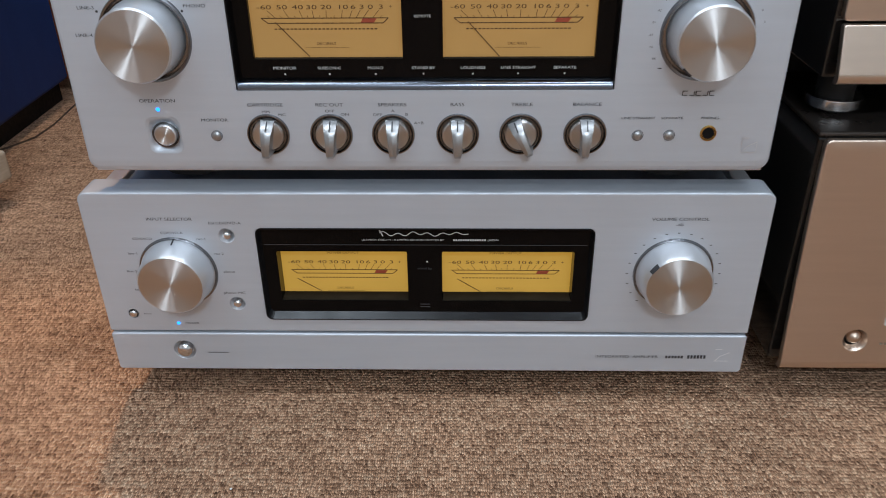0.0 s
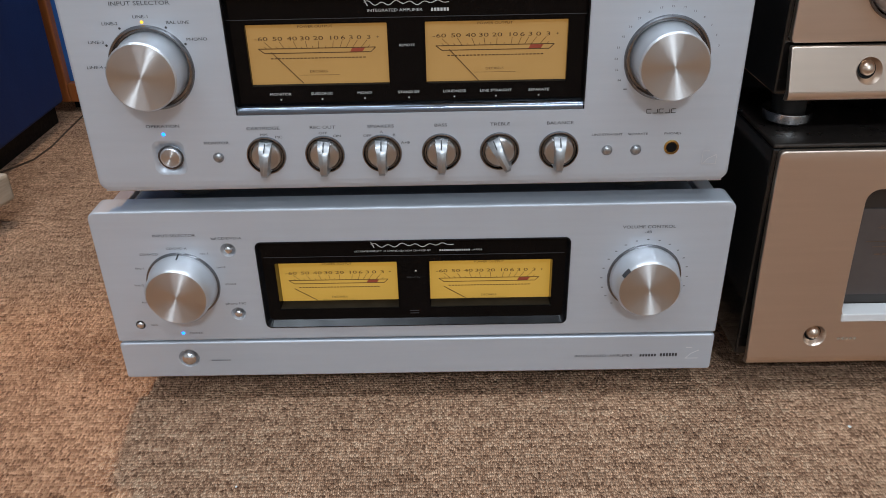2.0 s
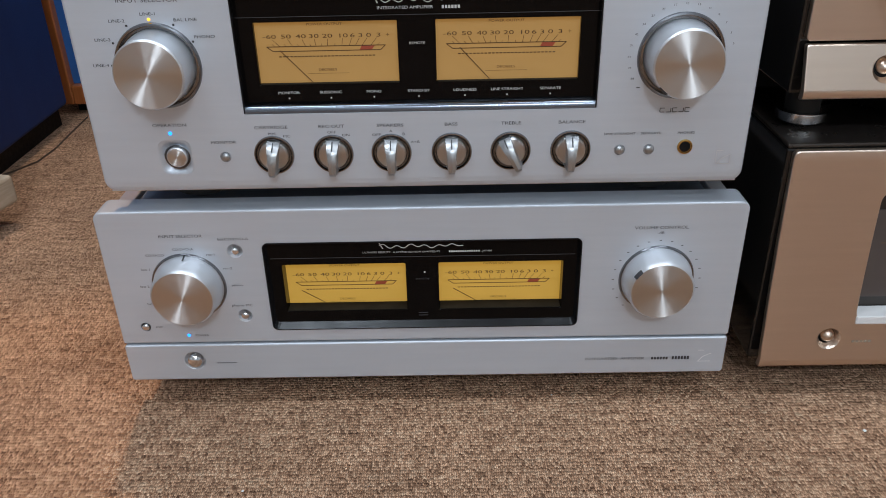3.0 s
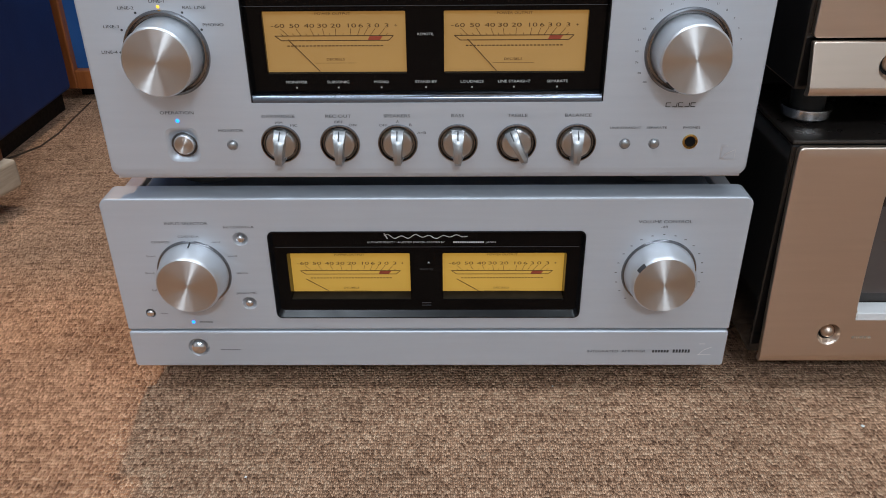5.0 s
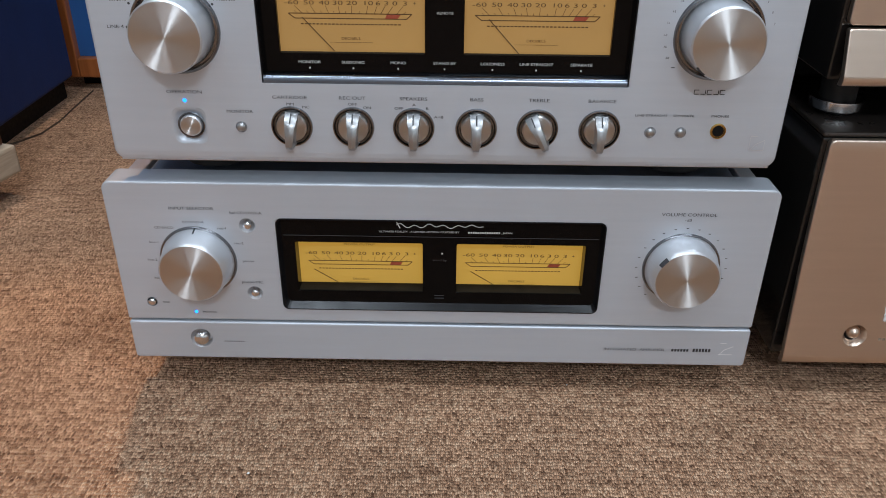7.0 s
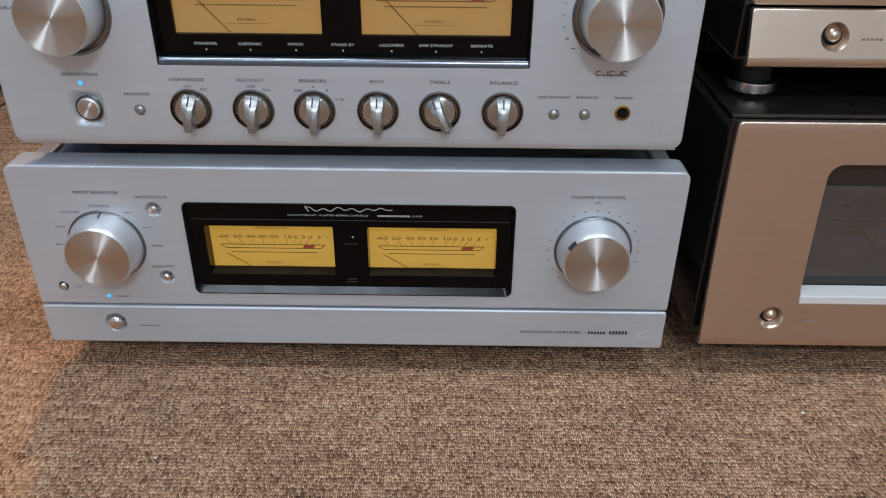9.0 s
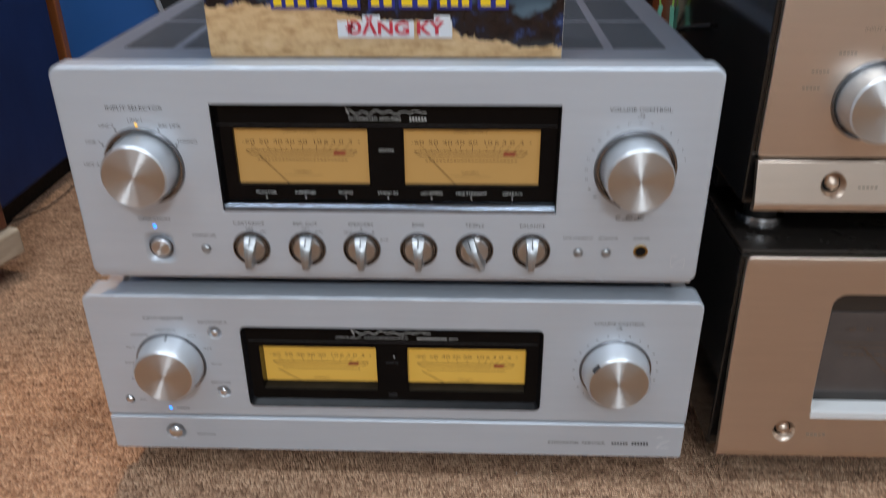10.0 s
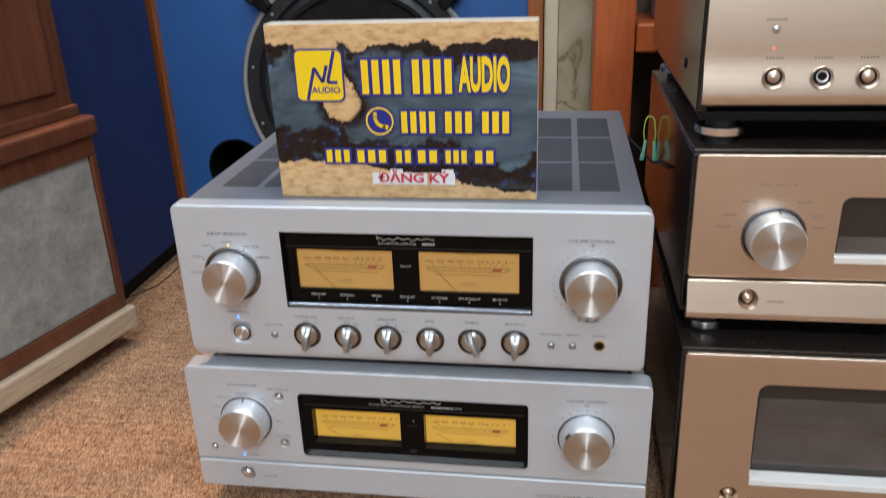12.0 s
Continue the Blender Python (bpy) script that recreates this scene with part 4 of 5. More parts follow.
def recess(parent, cx, cz, r, ball, mat, name, label):
    """A ball-shaped button in a dished recess of radius r, at y = 0."""
    b = part(name, lathe(cx, cz + r * 0.14, [(0, -0.0012), (ball * 0.45, -0.0006), (ball * 0.8, 0.0010), (ball, 0.0032), (ball, 0.006)], 32), mat, parent, label, True)
    part("dished_ring", lathe(cx, cz, [(r + 0.0004, -0.0001), (r, 0.0004), (r * 0.90, 0.0026), (ball * 1.20, 0.0046), (ball * 1.12, 0.0050)], 40), GOLD, b, "", True)
    # black ring added as the shadow round the ball
    part("button_gap", lathe(cx, cz, [(ball * 1.25, 0.0044), (ball * 0.9, 0.0043)], 32), VOID, b)
    return b


def lean(ob, slope, z):
    """Tilts a front forward towards its foot."""
    sh = Matrix.Identity(4)
    sh[1][2], sh[1][3] = slope, -slope * z
    ob.data.transform(sh)


def flare(ob, reach, z_top, z_low):
    """Bends a front forward towards its foot, more the lower it is."""
    for v in ob.data.vertices:
        u = max(0.0, (z_top - v.co.z) / (z_top - z_low))
        v.co.y -= reach * u ** 1.8


def chrome_foot(parent, x, y, z0, z1, top, r, h):
    f = foot(parent, x, y, z0, z1, 0.013, RUBBER)
    b = bmesh.new()
    bmesh.ops.create_cone(b, cap_ends=True, segments=48, radius1=r, radius2=r, depth=h)
    bmesh.ops.bevel(b, geom=[e for e in b.edges if abs(e.verts[0].co.z - e.verts[1].co.z) < 1e-5], offset=0.0006, segments=2, affect="EDGES")
    bmesh.ops.translate(b, verts=b.verts[:], vec=(x, y, top - h / 2))
    part("foot_ring", b, CHROME, f, "polished metal foot ring", True)


def gold_body(amp, y0, z0, z1, depth=0.385):
    part("side_panel", box(SX0 - 0.0034, SX0 + 0.006, y0 + 0.0056, depth, z0, z1, 0.0016), PIANO, amp, "gloss black side")
    part("side_panel", box(SX1 - 0.006, SX1 + 0.0034, y0 + 0.0056, depth, z0, z1, 0.0016), PIANO, amp, "gloss black side")
    part("casing", box(SX0 + 0.0062, SX1 - 0.0062, y0 + 0.020, depth - 0.004, z0, z1 - 0.003), VOID, amp)
    part("front_frame", box(SX0 + 0.0062, SX1 - 0.0062, y0 + 0.0058, y0 + 0.0195, z1 - 0.006, z1 - 0.0002), VOID, amp)
    part("lid", box(SX0 - 0.0034, SX1 + 0.0034, y0 + 0.0056, depth, z1 + 0.0001, z1 + 0.0036, 0.0014), BROWN_LID, amp, "dark bronze lid")


def bottom_unit():
    amp = thing("power_amplifier", "champagne gold power amplifier with dark unlit meter window, on the carpet", "amplifier", pose(STACK_SHIFT["bottom"], 0, 0), group="champagne hi-fi stack")
    y0 = 0.0092
    wx0, wx1, wz0, wz1 = 0.3212, 0.6200, 0.0690, 0.1765
    hole = rrect(wx0, wx1, wz0, wz1, 0.010)
    btn = (0.3037, 0.0555)
    face = plate(SX0, SX1, 0.0370, 0.2065, y0, y0 + 0.005, 0.004, 0.0012, [hole, circle(*btn, 0.0086, 40)], hole_depth=0.024, low=0.0008, chin=-0.0012)
    for k in range(1, 20):
        bmesh.ops.bisect_plane(face, geom=face.verts[:] + face.edges[:] + face.faces[:], plane_co=(0, 0, 0.0370 + 0.1695 * k / 20), plane_no=(0, 0, 1))
    front = part("front_panel", face, GOLD, amp, "champagne aluminium front plate that flares towards its foot", True)
    chin = part("lower_lip", lip(SX0, SX1, [(y0 + 0.005, 0.0369), (y0, 0.0369), (y0 + 0.0002, 0.0345), (y0 + 0.0014, 0.0316), (y0 + 0.0045, 0.0300), (y0 + 0.008, 0.0300)]), GOLD, amp, "rounded lower edge", True)
    gold_body(amp, y0, 0.029, 0.2065)
    win = part("meter_window", plate(wx0 - 0.003, wx1 + 0.003, wz0 - 0.001, wz1 + 0.003, 0.018, 0.024, 0.010, 0.0003), WINDOW_BACK, amp, "smoked meter window")
    part("meter_card", plate(wx0 + 0.004, wx1 - 0.004, wz0 + 0.014, 0.1570, 0.0165, 0.018, 0.002, 0.0003), DARK_METER, win, "unlit grey meter card")
    s = bmesh.new()
    yy = 0.0162
    for k, u in enumerate((0.012, 0.026, 0.040, 0.053, 0.066, 0.080)):
        letters(s, ("-60", "50", "40", "30", "20", "10")[k], wx0 + 0.010 + u, 0.1420, yy, 0.0050, 1.2)
    stroke(s, wx0 + 0.012, 0.1300, wx1 - 0.15, 0.1300, yy, 0.0006)
    stroke(s, wx0 + 0.018, 0.1255, wx1 - 0.15, 0.1255, yy, 0.0006)
    stroke(s, wx0 + 0.035, 0.1255, wx0 + 0.06, 0.1000, yy, 0.0008)
    bars(s, wx0 + 0.02, wx0 + 0.14, 0.1190, yy, 0.0010, 20)
    part("scale", s, INK_SCALE, win, kind="stuff")
    sill = part("window_sill", box(wx0 + 0.0002, wx1 - 0.0002, y0 - 0.0012, 0.0240, wz0 - 0.0010, wz0 + 0.0056, 0.0008), material("white_sill", (0.66, 0.65, 0.64), 0.35), amp, "pale sill strip under the window")
    b = recess(amp, *btn, 0.0086, 0.0052, GOLD_POLISH, "power_button", "domed power button in a dished recess")
    b.data.transform(Matrix.Translation((0, y0, 0)))
    for ob in b.children:
        ob.data.transform(Matrix.Translation((0, y0, 0)))
    p = bmesh.new()
    bars(p, 0.3210, 0.3365, 0.0530, y0 - 0.0003, 0.0018, 5)
    mark = part("lettering", p, INK_GOLD, amp, kind="stuff")
    for ob in (front, chin, b, *b.children, mark, sill):
        flare(ob, 0.0105, 0.2065, 0.037)
    for fx in (SX0 + 0.045, SX1 - 0.045):
        for fy in (0.078, 0.34):
            foot(amp, fx, fy, 0.0, 0.0295, 0.030)
    return amp


def middle_unit():
    amp = thing("integrated_amplifier", "champagne gold amplifier with large input knob and dark display window", "amplifier", pose(STACK_SHIFT["middle"], 0, 0), group="champagne hi-fi stack")
    y0 = 0.016
    wx0, wx1, wz0, wz1 = 0.3740, 0.5720, 0.2975, 0.3570
    ring = circle(0.3222, 0.3205, 0.0262)
    part("front_panel", plate(SX0, SX1, 0.2805, 0.3930, y0, y0 + 0.005, 0.0035, 0.0012, [rrect(wx0, wx1, wz0, wz1, 0.008), ring], hole_depth=0.032), GOLD, amp, "champagne aluminium front plate")
    btn = (0.3060, 0.2632)
    front = part("lower_panel", plate(SX0, SX1, 0.2505, 0.2790, 0.0132, 0.0180, 0.0016, 0.0008, [circle(*btn, 0.0084, 40)], hole_depth=0.022, low=0.0006, chin=-0.0008), GOLD, amp, "bright lower front strip")
    chin = part("lower_lip", lip(SX0, SX1, [(0.018, 0.2504), (0.0132, 0.2504), (0.0135, 0.2480), (0.0152, 0.2452), (0.0185, 0.2437), (0.022, 0.2437)]), GOLD, amp, "rounded lower edge", True)
    part("base_plinth", box(SX0 + 0.002, SX1 - 0.002, 0.100, 0.384, 0.2230, 0.2436, 0.002), VOID, amp, "black base")
    gold_body(amp, y0, 0.2440, 0.3930)
    win = part("display_window", plate(wx0 - 0.002, wx1 + 0.002, wz0 - 0.001, wz1 + 0.002, 0.024, 0.030, 0.008, 0.0003), WINDOW_BACK, amp, "dark display window")
    part("display_card", plate(wx0 + 0.003, wx1 - 0.003, wz0 + 0.006, wz0 + 0.021, 0.0225, 0.024, 0.001, 0.0002), DARK_METER, win)
    part("window_sill", box(wx0 + 0.0002, wx1 - 0.0002, y0 - 0.001, 0.024, wz0 - 0.0010, wz0 + 0.0055, 0.0008), material("white_sill_small", (0.72, 0.70, 0.68), 0.35), amp, "pale sill strip under the window")
    k = round_knob(amp, 0.3222, 0.3205, 0.0266, 0.0240, 0.0222, 0.0215, "input_knob", 4)
    k.location = (0, y0, 0)
    b = recess(amp, *btn, 0.0084, 0.0050, GOLD_POLISH, "power_button", "domed power button in a dished recess")
    for ob in (b, *b.children):
        ob.data.transform(Matrix.Translation((0, 0.0132, 0)))
    for ob in (front, chin, b, *b.children):
        lean(ob, 0.27, 0.2790)
    p = bmesh.new()
    y = y0 - 0.0003
    letters(p, "INPUT SELECTOR", 0.3210, 0.3672, y, 0.0036, 1.15)
    letters(p, "CD", 0.3215, 0.3555, y, 0.0030, 1.15)
    for x, z in ((0.2990, 0.3520), (0.3440, 0.3520), (0.2840, 0.3400), (0.3560, 0.3400), (0.2800, 0.3290), (0.3590, 0.3290)):
        bars(p, x - 0.006, x + 0.006, z, y, 0.0015, 5)
    bars(p, 0.3220, 0.3360, 0.2620, 0.0082, 0.0015, 5)
    part("lettering", p, INK_GOLD, amp, kind="stuff")
    for fx in (SX0 + 0.0265, SX1 - 0.0265):
        for fy in (0.062, 0.33):
            chrome_foot(amp, fx, fy, 0.2102, 0.2438, 0.2200, 0.0185, 0.0068)
    return amp


def top_unit():
    amp = thing("disc_player", "champagne gold player with round buttons and headphone socket", "disc player", pose(STACK_SHIFT["top"], 0, 0), group="champagne hi-fi stack")
    y0 = 0.016
    outline = [(0.021, 0.5545), (y0 + 0.0015, 0.5545), (y0 + 0.0004, 0.5541), (y0, 0.5530)] + curve_lip(0.4345, 0.4760, 0.0110, y0, 0.021)[:-1]
    part("front_panel", lip(SX0 - 0.001, SX1 + 0.001, outline), GOLD, amp, "champagne aluminium front that swells forward at its foot", True)
    gold_body(amp, y0, 0.4280, 0.5545)
    part("base_plinth", box(SX0 + 0.001, SX1 - 0.001, 0.022, 0.384, 0.4205, 0.4278, 0.001), VOID, amp, "black base")
    part("side_screw", lathe(0, 0, [(0, -0.0015), (0.004, -0.001), (0.005, 0)], 16), VOID, amp).matrix_basis = pose(SX0 - 0.0034, 0.098, 0.455, 0, 0, -90)
    for x in (0.3060, 0.3425, 0.3765, 0.4120):
        socket = x == 0.3425
        b = part("round_button" if not socket else "headphone_socket", lathe(x, 0.4585, [(0, -0.0012), (0.003, -0.0010), (0.0048, 0.0004), (0.0052, 0.003)] if not socket else [(0.0030, 0.003), (0.0032, 0.0006), (0.0048, 0.0004), (0.0052, 0.003)], 32), GOLD_POLISH if not socket else CHROME, amp, "", True)
        b.location = (0, 0.0112, 0)
        dish = part("dished_ring", lathe(x, 0.4575, [(0.0088, 0.0004), (0.0083, -0.0002), (0.0070, 0.0012), (0.0062, 0.0020)], 36), GOLD, b, "", True)
        # same painted shadow between button and dish, as a black ring
        gap = part("button_gap", lathe(x, 0.4583, [(0.0066, 0.0014), (0.0045, 0.0014)], 32), VOID, b)
        lean(gap, 0.17, 0.4585)
        lean(b, 0.17, 0.4585)
        lean(dish, 0.17, 0.4585)
        if socket:
            # black disc in place of the shaded opening
            part("socket_hole", lathe(x, 0.4585, [(0, 0.0002), (0.0034, 0.0002)], 20), VOID, b)
    push_button(amp, 0.3045, 0.4945, 0.0028, 0.0012, name="small_button").location = (0, y0, 0)
    part("red_lamp", lathe(0.3045, 0.4800, [(0, -0.0006), (0.0008, -0.0003), (0.0010, 0)], 12), RED_LED, amp, "lit red indicator").location = (0, y0, 0)
    p = bmesh.new()
    y = y0 - 0.0003
    bars(p, 0.2965, 0.3125, 0.5020, y, 0.0016, 8)
    for x in (0.3060, 0.3425, 0.3765, 0.4120):
        bars(p, x - 0.007, x + 0.007, 0.4725, y - 0.0004, 0.0015, 6)
    part("lettering", p, INK_GOLD, amp, kind="stuff")
    for fx in (SX0 + 0.0220, SX1 - 0.0220):
        for fy in (0.048, 0.33):
            chrome_foot(amp, fx, fy, 0.3967, 0.4215, 0.4118, 0.0210, 0.0062)
    return amp


bottom_unit()
middle_unit()
top_unit()


# ---- blue studio loudspeaker behind ----
def blue_speaker():
    yb = 0.74
    sp = thing("studio_loudspeaker", "large studio loudspeaker with blue baffle, wood edges and black woofer", "loudspeaker", group="loudspeakers")
    part("cabinet", box(-0.603, 0.104, yb + 0.18, 1.16, 0.02, 1.3, 0.003), STRIP_WOOD, sp, "veneered cabinet")
    for a, b, c, d in ((-0.603, -0.59, 0.02, 1.3), (0.092, 0.104, 0.02, 1.3), (-0.59, 0.092, 0.02, 0.04), (-0.59, 0.092, 1.28, 1.3)):
        part("cabinet_board", box(a, b, yb + 0.031, yb + 0.1795, c, d), STRIP_WOOD, sp)
    wc, wz, wr = -0.216, 0.303, 0.2165
    pc, pz, prr = -0.467, 0.152, 0.056
    baffle = part("baffle", plate(-0.5795, 0.0805, 0.05, 1.27, yb, yb + 0.03, 0.002, 0.0006, [circle(wc, wz, wr - 0.012, 72), circle(pc, pz, prr, 48)]), BLUE, sp, "bright blue painted baffle")
    part("side_edge", box(-0.6050, -0.5790, yb - 0.014, yb + 0.03, 0.02, 1.3, 0.002), STRIP_WOOD, sp, "orange-brown wood edge")
    part("side_edge", box(0.0800, 0.1055, yb - 0.014, yb + 0.03, 0.02, 1.3, 0.002), STRIP_WOOD, sp, "orange-brown wood edge")
    part("bottom_edge", box(-0.5790, 0.0800, yb - 0.014, yb + 0.03, 0.02, 0.05, 0.002), STRIP_WOOD, sp)
    wf = part("woofer", lathe(wc, wz, [(wr, yb - 0.001), (wr, yb - 0.010), (wr - 0.003, yb - 0.012), (wr - 0.008, yb - 0.011), (wr - 0.012, yb - 0.006), (wr - 0.014, yb + 0.004)], 96), FRAME_METAL, sp, "large woofer with cast frame", True)
    part("surround", lathe(wc, wz, [(wr - 0.008, yb - 0.0095), (wr - 0.030, yb - 0.0090), (wr - 0.034, yb - 0.004), (wr - 0.038, yb - 0.010), (wr - 0.045, yb - 0.013), (wr - 0.052, yb - 0.010), (wr - 0.056, yb - 0.002)], 96), SURROUND, wf, "grey rubber surround", True)
    cone = [(wr - 0.054, yb - 0.001)]
    for i in range(1, 12):
        u = i / 11
        cone.append((wr - 0.054 - (wr - 0.054 - 0.058) * u, yb + 0.062 * u - 0.0012 * math.sin(i * math.pi)))
        cone.append((wr - 0.054 - (wr - 0.054 - 0.058) * (u + 0.02), yb + 0.062 * u + 0.0006))
    part("cone", lathe(wc, wz, cone, 96), CONE, wf, "ribbed black paper cone", True)
    part("dust_cap", lathe(wc, wz, [(0, yb + 0.035), (0.025, yb + 0.040), (0.048, yb + 0.055), (0.060, yb + 0.066)], 64), CONE, wf, "", True)
    for a in range(0, 360, 30):
        s, c = math.sin(radians(a + 12)), math.cos(radians(a + 12))
        bb = lathe(wc + s * (wr - 0.019), wz + c * (wr - 0.019), [(0, yb - 0.0125), (0.0025, yb - 0.012), (0.0032, yb - 0.009)], 12)
        part("bolt", bb, FRAME_METAL, wf, "", True)
    for a in (-47, 47, 133, 227):
        b = bmesh.new()
        box(-0.011, 0.011, -0.020, 0.0, -0.012, 0.026, 0.003, bm=b)
        box(-0.0125, -0.004, -0.028, -0.012, 0.012, 0.034, 0.003, bm=b)
        box(0.004, 0.0125, -0.028, -0.012, 0.012, 0.034, 0.003, bm=b)
        cl = part("clamp", b, VOID, wf, "black mounting clamp")
        cl.matrix_basis = Matrix.Translation((wc + math.sin(radians(a)) * (wr + 0.002), yb, wz + math.cos(radians(a)) * (wr + 0.002))) @ Matrix.Rotation(radians(a), 4, "Y")
    part("port", lathe(pc, pz, [(prr + 0.002, yb - 0.0012), (prr - 0.002, yb - 0.0012), (prr - 0.003, yb + 0.004), (prr - 0.003, yb + 0.16), (0, yb + 0.162)], 56), VOID, sp, "deep black bass port", True)
    pl = part("control_plate", plate(-0.5425, -0.4195, 0.4890, 0.585, yb - 0.003, yb, 0.003, 0.0006), VOID, sp, "black control plate with fine white marks")
    w = bmesh.new()
    bars(w, -0.530, -0.430, 0.4965, yb - 0.0034, 0.003, 14)
    for cx in (-0.515, -0.448):
        for k in range(9):
            a = radians(-130 + 32 * k)
            bars(w, cx + 0.018 * math.sin(a) - 0.003, cx + 0.018 * math.sin(a) + 0.003, 0.524 + 0.018 * math.cos(a), yb - 0.0034, 0.0022, 1)
    part("plate_marks", w, INK_WHITE, pl, kind="stuff")
    for x in (-0.548, -0.425):
        part("screw", lathe(x, 0.472, [(0, yb - 0.003), (0.004, yb - 0.002), (0.0045, yb)], 12), VOID, sp)
    part("label_plate", plate(-0.385, -0.300, 0.515, 0.560, yb - 0.0015, yb, 0.002, 0.0004), material("dark_blue_plate", (0.01, 0.03, 0.11), 0.4), sp)
    part("plinth", box(-0.59, 0.10, yb + 0.02, 1.15, 0.0, 0.02), VOID, sp)
    return sp


blue_speaker()


def navy_speaker():
    sp = thing("cloth_front_loudspeaker", "tall loudspeaker with a navy blue cloth front", "loudspeaker", group="loudspeakers")
    part("cabinet", box(-1.02, -0.591, 0.40, 0.690, 0.030, 1.1, 0.003), BROWN_WOOD, sp)
    part("grille", box(-0.5905, -0.568, 0.404, 0.684, 0.035, 1.09, 0.006, 3), NAVY, sp, "navy cloth grille frame")
    # recessed plinth brought forward in black, standing in for the shadow gap
    part("plinth", box(-1.00, -0.584, 0.41, 0.680, 0.0, 0.030), VOID, sp)
    return sp


navy_speaker()


def wooden_speaker():
    """Local x runs along the front from its far corner, local -y faces out."""
    m = Matrix.Translation((-0.497, 0.335, 0)) @ Matrix.Rotation(radians(76), 4, "Z")
    sp = thing("vintage_loudspeaker", "brown wooden loudspeaker with grey woven grille on a pale plank", "loudspeaker", m, "loudspeakers")
    L = -0.52
    part("base_plank", box(L, 0.006, -0.014, 0.30, 0.030, 0.064, 0.004), PLANK, sp, "pale rough plank under the cabinet")
    for x in (L + 0.08, -0.10):
        part("caster", lathe(0, 0, [(0, -0.012), (0.012, -0.012), (0.0155, -0.008), (0.0155, 0.008), (0.012, 0.012), (0, 0.012)], 24), RUBBER, sp).matrix_basis = pose(x, 0.06, 0.0155)
        part("caster_fork", box(x - 0.012, x + 0.012, 0.044, 0.076, 0.020, 0.031), RING, sp)
    cab = part("lower_cabinet", box(L, 0, 0.012, 0.29, 0.064, 0.325, 0.003), BROWN_WOOD, sp, "walnut lower cabinet")
    g = bmesh.new()
    for a, b, c, d in ((L, 0.0, 0.064, 0.088), (L, 0.0, 0.297, 0.325), (-0.010, 0.0, 0.088, 0.297), (L, L + 0.010, 0.088, 0.297)):
        box(a, b, -0.003, 0.012, c, d, 0.002, bm=g)
    part("grille_surround", g, BROWN_WOOD, sp, "wooden frame round the grille")
    part("grille", box(L + 0.010, -0.0100, 0.002, 0.012, 0.088, 0.297, 0.002), GRILLE, sp, "grey woven cloth grille")
    part("ledge", box(L, 0.006, -0.012, 0.29, 0.325, 0.352, 0.006, 3), BROWN_WOOD, sp, "rounded wooden ledge")
    part("upper_cabinet", box(L, -0.007, 0.012, 0.29, 0.352, 0.70, 0.004), BROWN_WOOD, sp, "walnut upper cabinet")
    part("moulding", box(L, -0.004, 0.006, 0.014, 0.352, 0.368, 0.003), BROWN_WOOD, sp)
    part("raised_panel", box(L + 0.05, -0.034, 0.005, 0.014, 0.388, 0.67, 0.005, 3), BROWN_WOOD, sp)
    return sp


wooden_speaker()


# ---- right of the blue loudspeaker ----
def stone_column():
    c = thing("stone_column", "pale veined stone column beside the blue loudspeaker", "column", kind="structure")
    part("plain_edge", box(0.1070, 0.1305, 0.735, 0.90, 0, CEILING - 0.001, 0.002), PALE_STONE, c)
    part("stone_face", box(0.1310, 0.186, 0.737, 0.90, 0, CEILING - 0.001, 0.001), MARBLE, c)
    part("dark_edge", box(0.1865, 0.193, 0.73, 0.90, 0, CEILING - 0.001, 0.001), BROWN_WOOD, c)


# dark tone of the gap behind the stack and of the carpet crease
GAP_BROWN = material("gap_dark_brown", (0.06, 0.04, 0.028), 0.6)
vary(GAP_BROWN, (3, 3, 1), 8, [(0.3, (0.07, 0.045, 0.030)), (0.7, (0.12, 0.08, 0.054))])
PALE_GREY = material("pale_grey", (0.5, 0.46, 0.43), 0.7)
vary(PALE_GREY, (1, 1, 1), 18, [(0.3, (0.40, 0.36, 0.34)), (0.7, (0.60, 0.56, 0.53))])


# plain box added for an unidentified pale shape above the ledge
def ledge_box():
    b = thing("storage_box", "plain pale box standing in for an unclear pale shape on the ledge", "box", pose(0.33, 0.655, 0.4282))
    part("box_body", box(-0.055, 0.055, -0.035, 0.035, 0, 0.085, 0.002), PALE_GREY, b)
    part("box_lid", box(-0.057, 0.057, -0.037, 0.037, 0.0852, 0.105, 0.002), PALE_GREY, b)


def wood_cabinet():
    c = thing("wooden_cabinet", "orange wooden loudspeaker cabinet with a ledge", "cabinet")
    part("side", box(0.1845, 0.2445, 0.585, 0.70, 0, 1.3, 0.003), ORANGE_WOOD, c, "orange veneered side")
    part("ledge", box(0.2460, 0.420, 0.585, 0.72, 0.385, 0.428, 0.004), ORANGE_WOOD, c, "orange veneered ledge")
    # added box, its dark colour stands in for the dim gap
    part("dark_back", box(0.2440, 0.80, 0.740, 1.00, 0.0, 0.95, 0.003), GAP_BROWN, c, "dark brown box added to keep the gap dark")
    part("post", box(0.300, 0.420, 0.62, 0.72, 0, 0.384, 0.003), BROWN_WOOD, c)


stone_column()
wood_cabinet()
ledge_box()


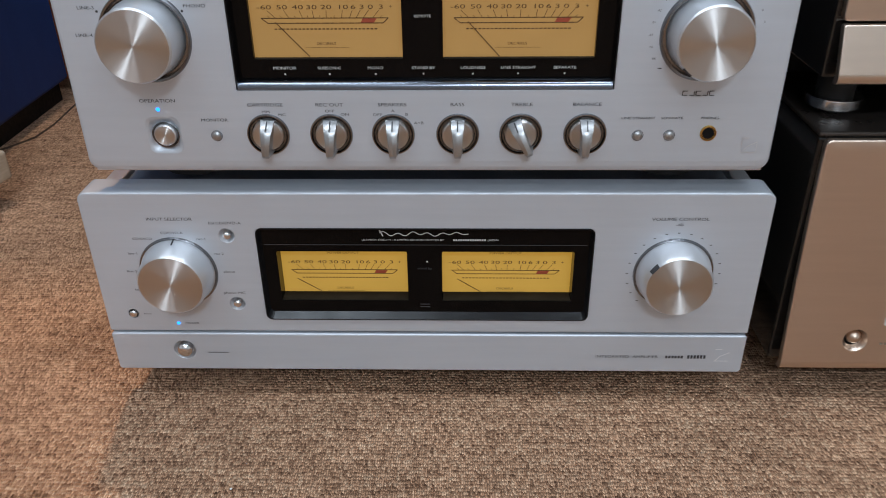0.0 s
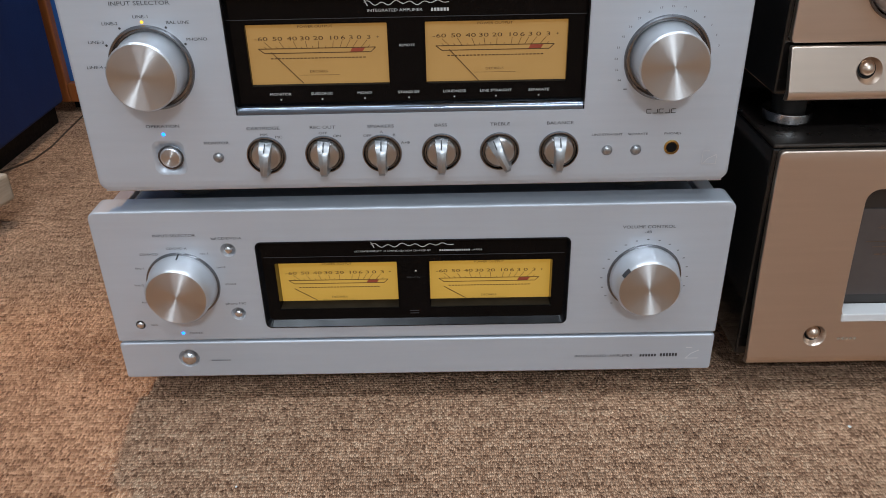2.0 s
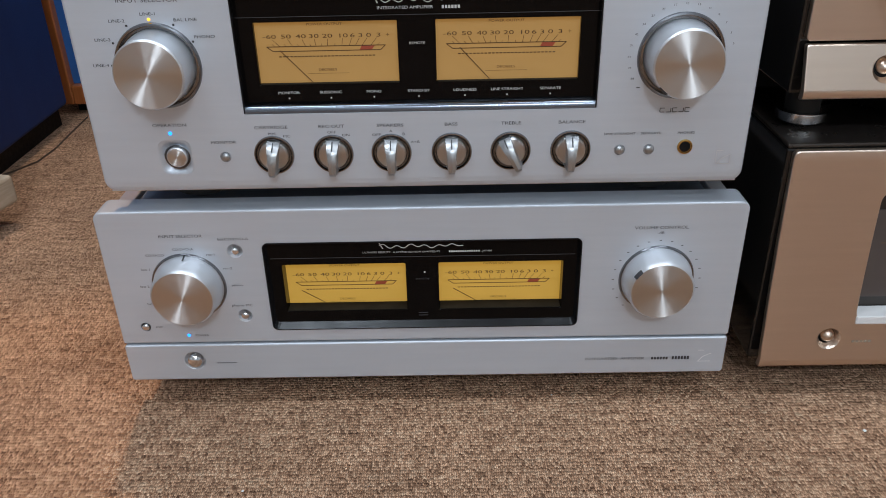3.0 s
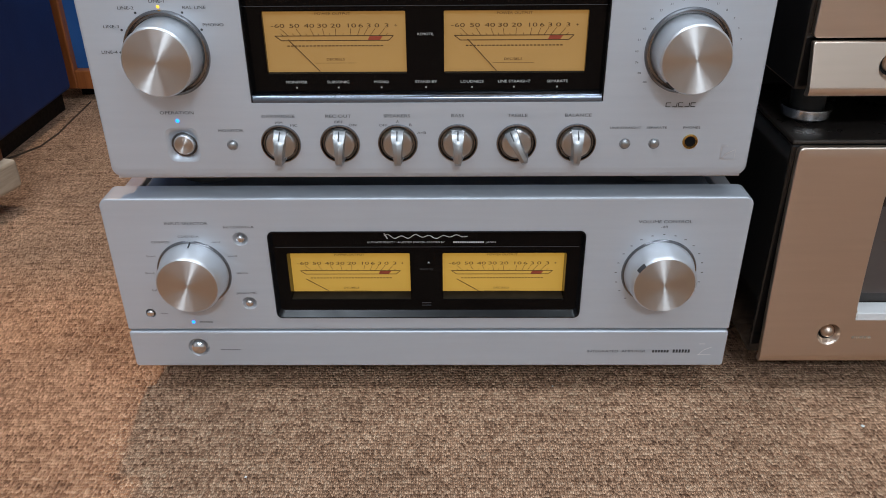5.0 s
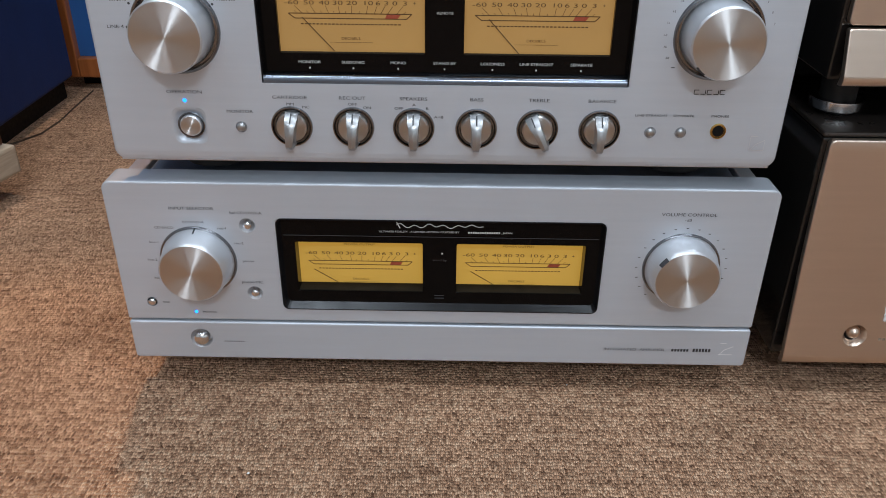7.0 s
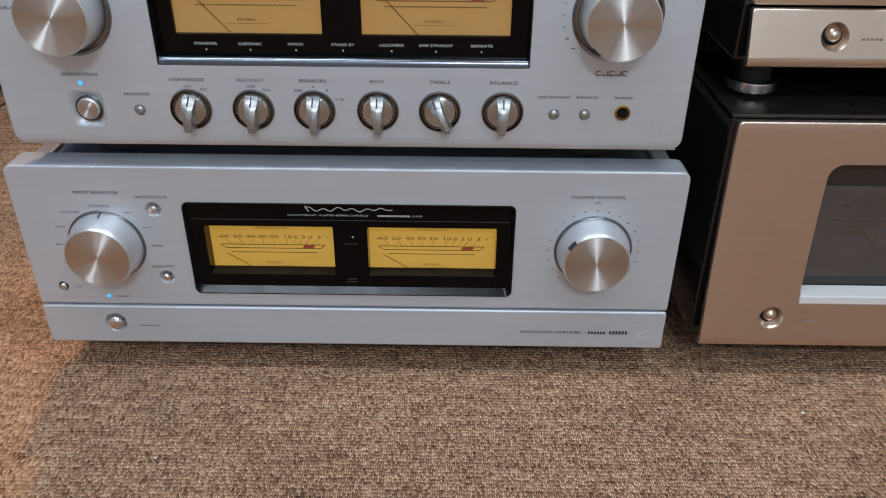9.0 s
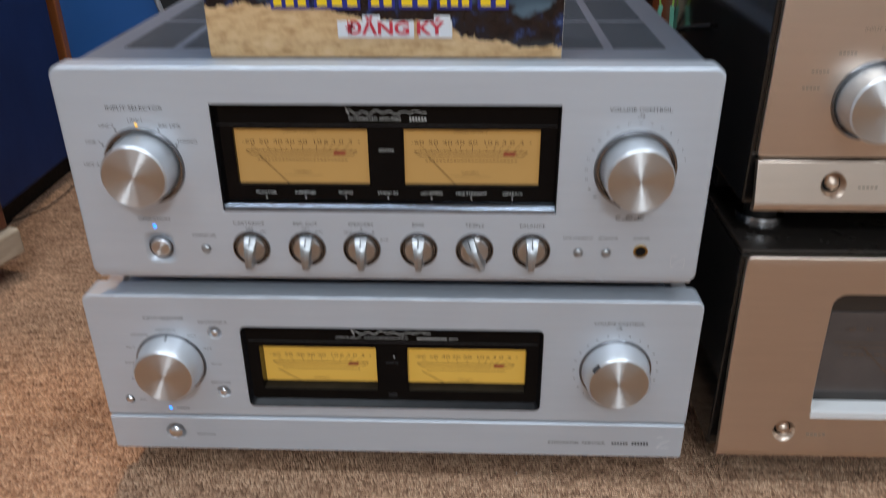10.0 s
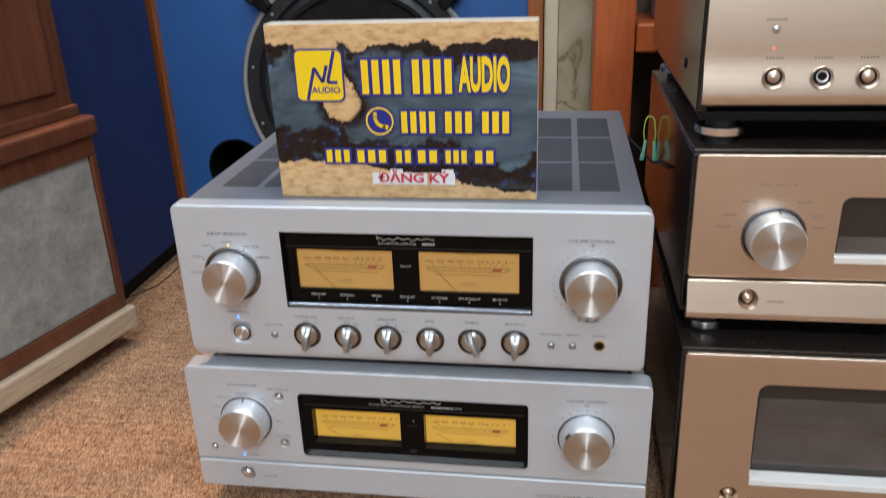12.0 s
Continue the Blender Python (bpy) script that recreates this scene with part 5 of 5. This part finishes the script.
def curve_tube(name, pts, r, mat, parent, label=""):
    cu = bpy.data.curves.new(name, "CURVE")
    cu.dimensions, cu.bevel_depth, cu.bevel_resolution = "3D", r, 3
    s = cu.splines.new("BEZIER")
    s.bezier_points.add(len(pts) - 1)
    for b, p in zip(s.bezier_points, pts):
        b.co, b.handle_left_type, b.handle_right_type = p, "AUTO", "AUTO"
    tmp = bpy.data.objects.new(name, cu)
    me = bpy.data.meshes.new_from_object(tmp)
    bpy.data.objects.remove(tmp)
    bpy.data.curves.remove(cu)
    me.materials.append(mat)
    for p in me.polygons:
        p.use_smooth = True
    ob = new(name, me)
    ob.parent = parent
    return tagged(ob, label)


def jumper_cable():
    c = thing("jumper_cable", "green jumper cable loop with teal connectors behind the stack", "cable")
    x, y = 0.2435, 0.290
    curve_tube("loop", [(x - 0.0055, y, 0.330), (x - 0.0075, y, 0.345), (x - 0.001, y, 0.360), (x + 0.0050, y - 0.004, 0.346), (x + 0.0050, y - 0.004, 0.330)], 0.0009, GREEN, c, "light green wire loop")
    for dx, dy, tilt in ((-0.0050, 0.0, 8), (0.0046, -0.004, -4)):
        con = part("connector", box(-0.0019, 0.0019, -0.0019, 0.0019, -0.018, 0.0, 0.0008), TEAL, c, "teal connector")
        part("connector_tip", box(-0.0024, 0.0024, -0.0024, 0.0024, -0.024, -0.0165, 0.0008), TEAL, con)
        con.matrix_basis = pose(x + dx, y + dy, 0.331, 0, tilt, 0)
    curve_tube("lead", [(0.2225, 0.350, 0.320), (x - 0.006, y + 0.02, 0.312), (x + 0.002, y - 0.004, 0.308), (x + 0.004, y - 0.05, 0.320), (x + 0.005, y - 0.10, 0.332), (x + 0.005, y - 0.14, 0.341)], 0.0016, RUBBER, c, "black lead")


jumper_cable()


# ---- ceiling lights ----
def ceiling_light(px, py, length):
    t = thing("ceiling_light", "long white ceiling light panel", "ceiling light", pose(px, py, CEILING), group="ceiling lights")
    part("frame", box(-length / 2 - 0.035, length / 2 + 0.035, -0.17, 0.17, -0.025, 0.0, 0.004), PAINT, t)


for px, py, length, watts in PANELS:
    ceiling_light(px, py, length)


# ---- carpet offcut by the loudspeakers ----
oc = bmesh.new()
pts = [(-0.80, 0.44), (-0.605, 0.455), (-0.575, 0.495), (-0.556, 0.53), (-0.552, 0.58), (-0.556, 0.64), (-0.560, 0.72), (-0.60, 0.735), (-0.80, 0.735)]
low = [oc.verts.new((x, y, 0.0)) for x, y in pts]
top = [oc.verts.new((x, y, 0.0030)) for x, y in pts]
for i in range(len(pts)):
    j = (i + 1) % len(pts)
    oc.faces.new((low[i], low[j], top[j], top[i]))
oc.faces.new(top)
bmesh.ops.recalc_face_normals(oc, faces=oc.faces[:])
# side faces dark brown: the crease's shade is put into their colour
for f in oc.faces:
    f.material_index = 0 if abs(f.normal.z) > 0.5 else 1
tagged(part("carpet_offcut", oc, [CARPET, GAP_BROWN], None), "flat piece of the same brown carpet against the loudspeakers", "carpet", kind="structure")


# ---- crumbs on the carpet ----
def crumb(x, y, r):
    b = bmesh.new()
    bmesh.ops.create_icosphere(b, subdivisions=1, radius=r)
    for v in b.verts:
        v.co *= 0.7 + 0.5 * random.random()
        v.co.z = v.co.z * 0.5 + r * 0.35
    ob = part("crumb", b, CRUMB, None)
    ob.location = (x, y, 0.0003)
    tagged(ob, "tiny white paper crumb on the carpet", "crumb", "crumbs")


CRUMB = material("white_paper_crumb", (0.75, 0.74, 0.70), 0.8)
crumb(0.3290, -0.0420, 0.0016)
crumb(-0.1295, -0.0950, 0.0010)
crumb(0.0990, 0.0060, 0.0008)
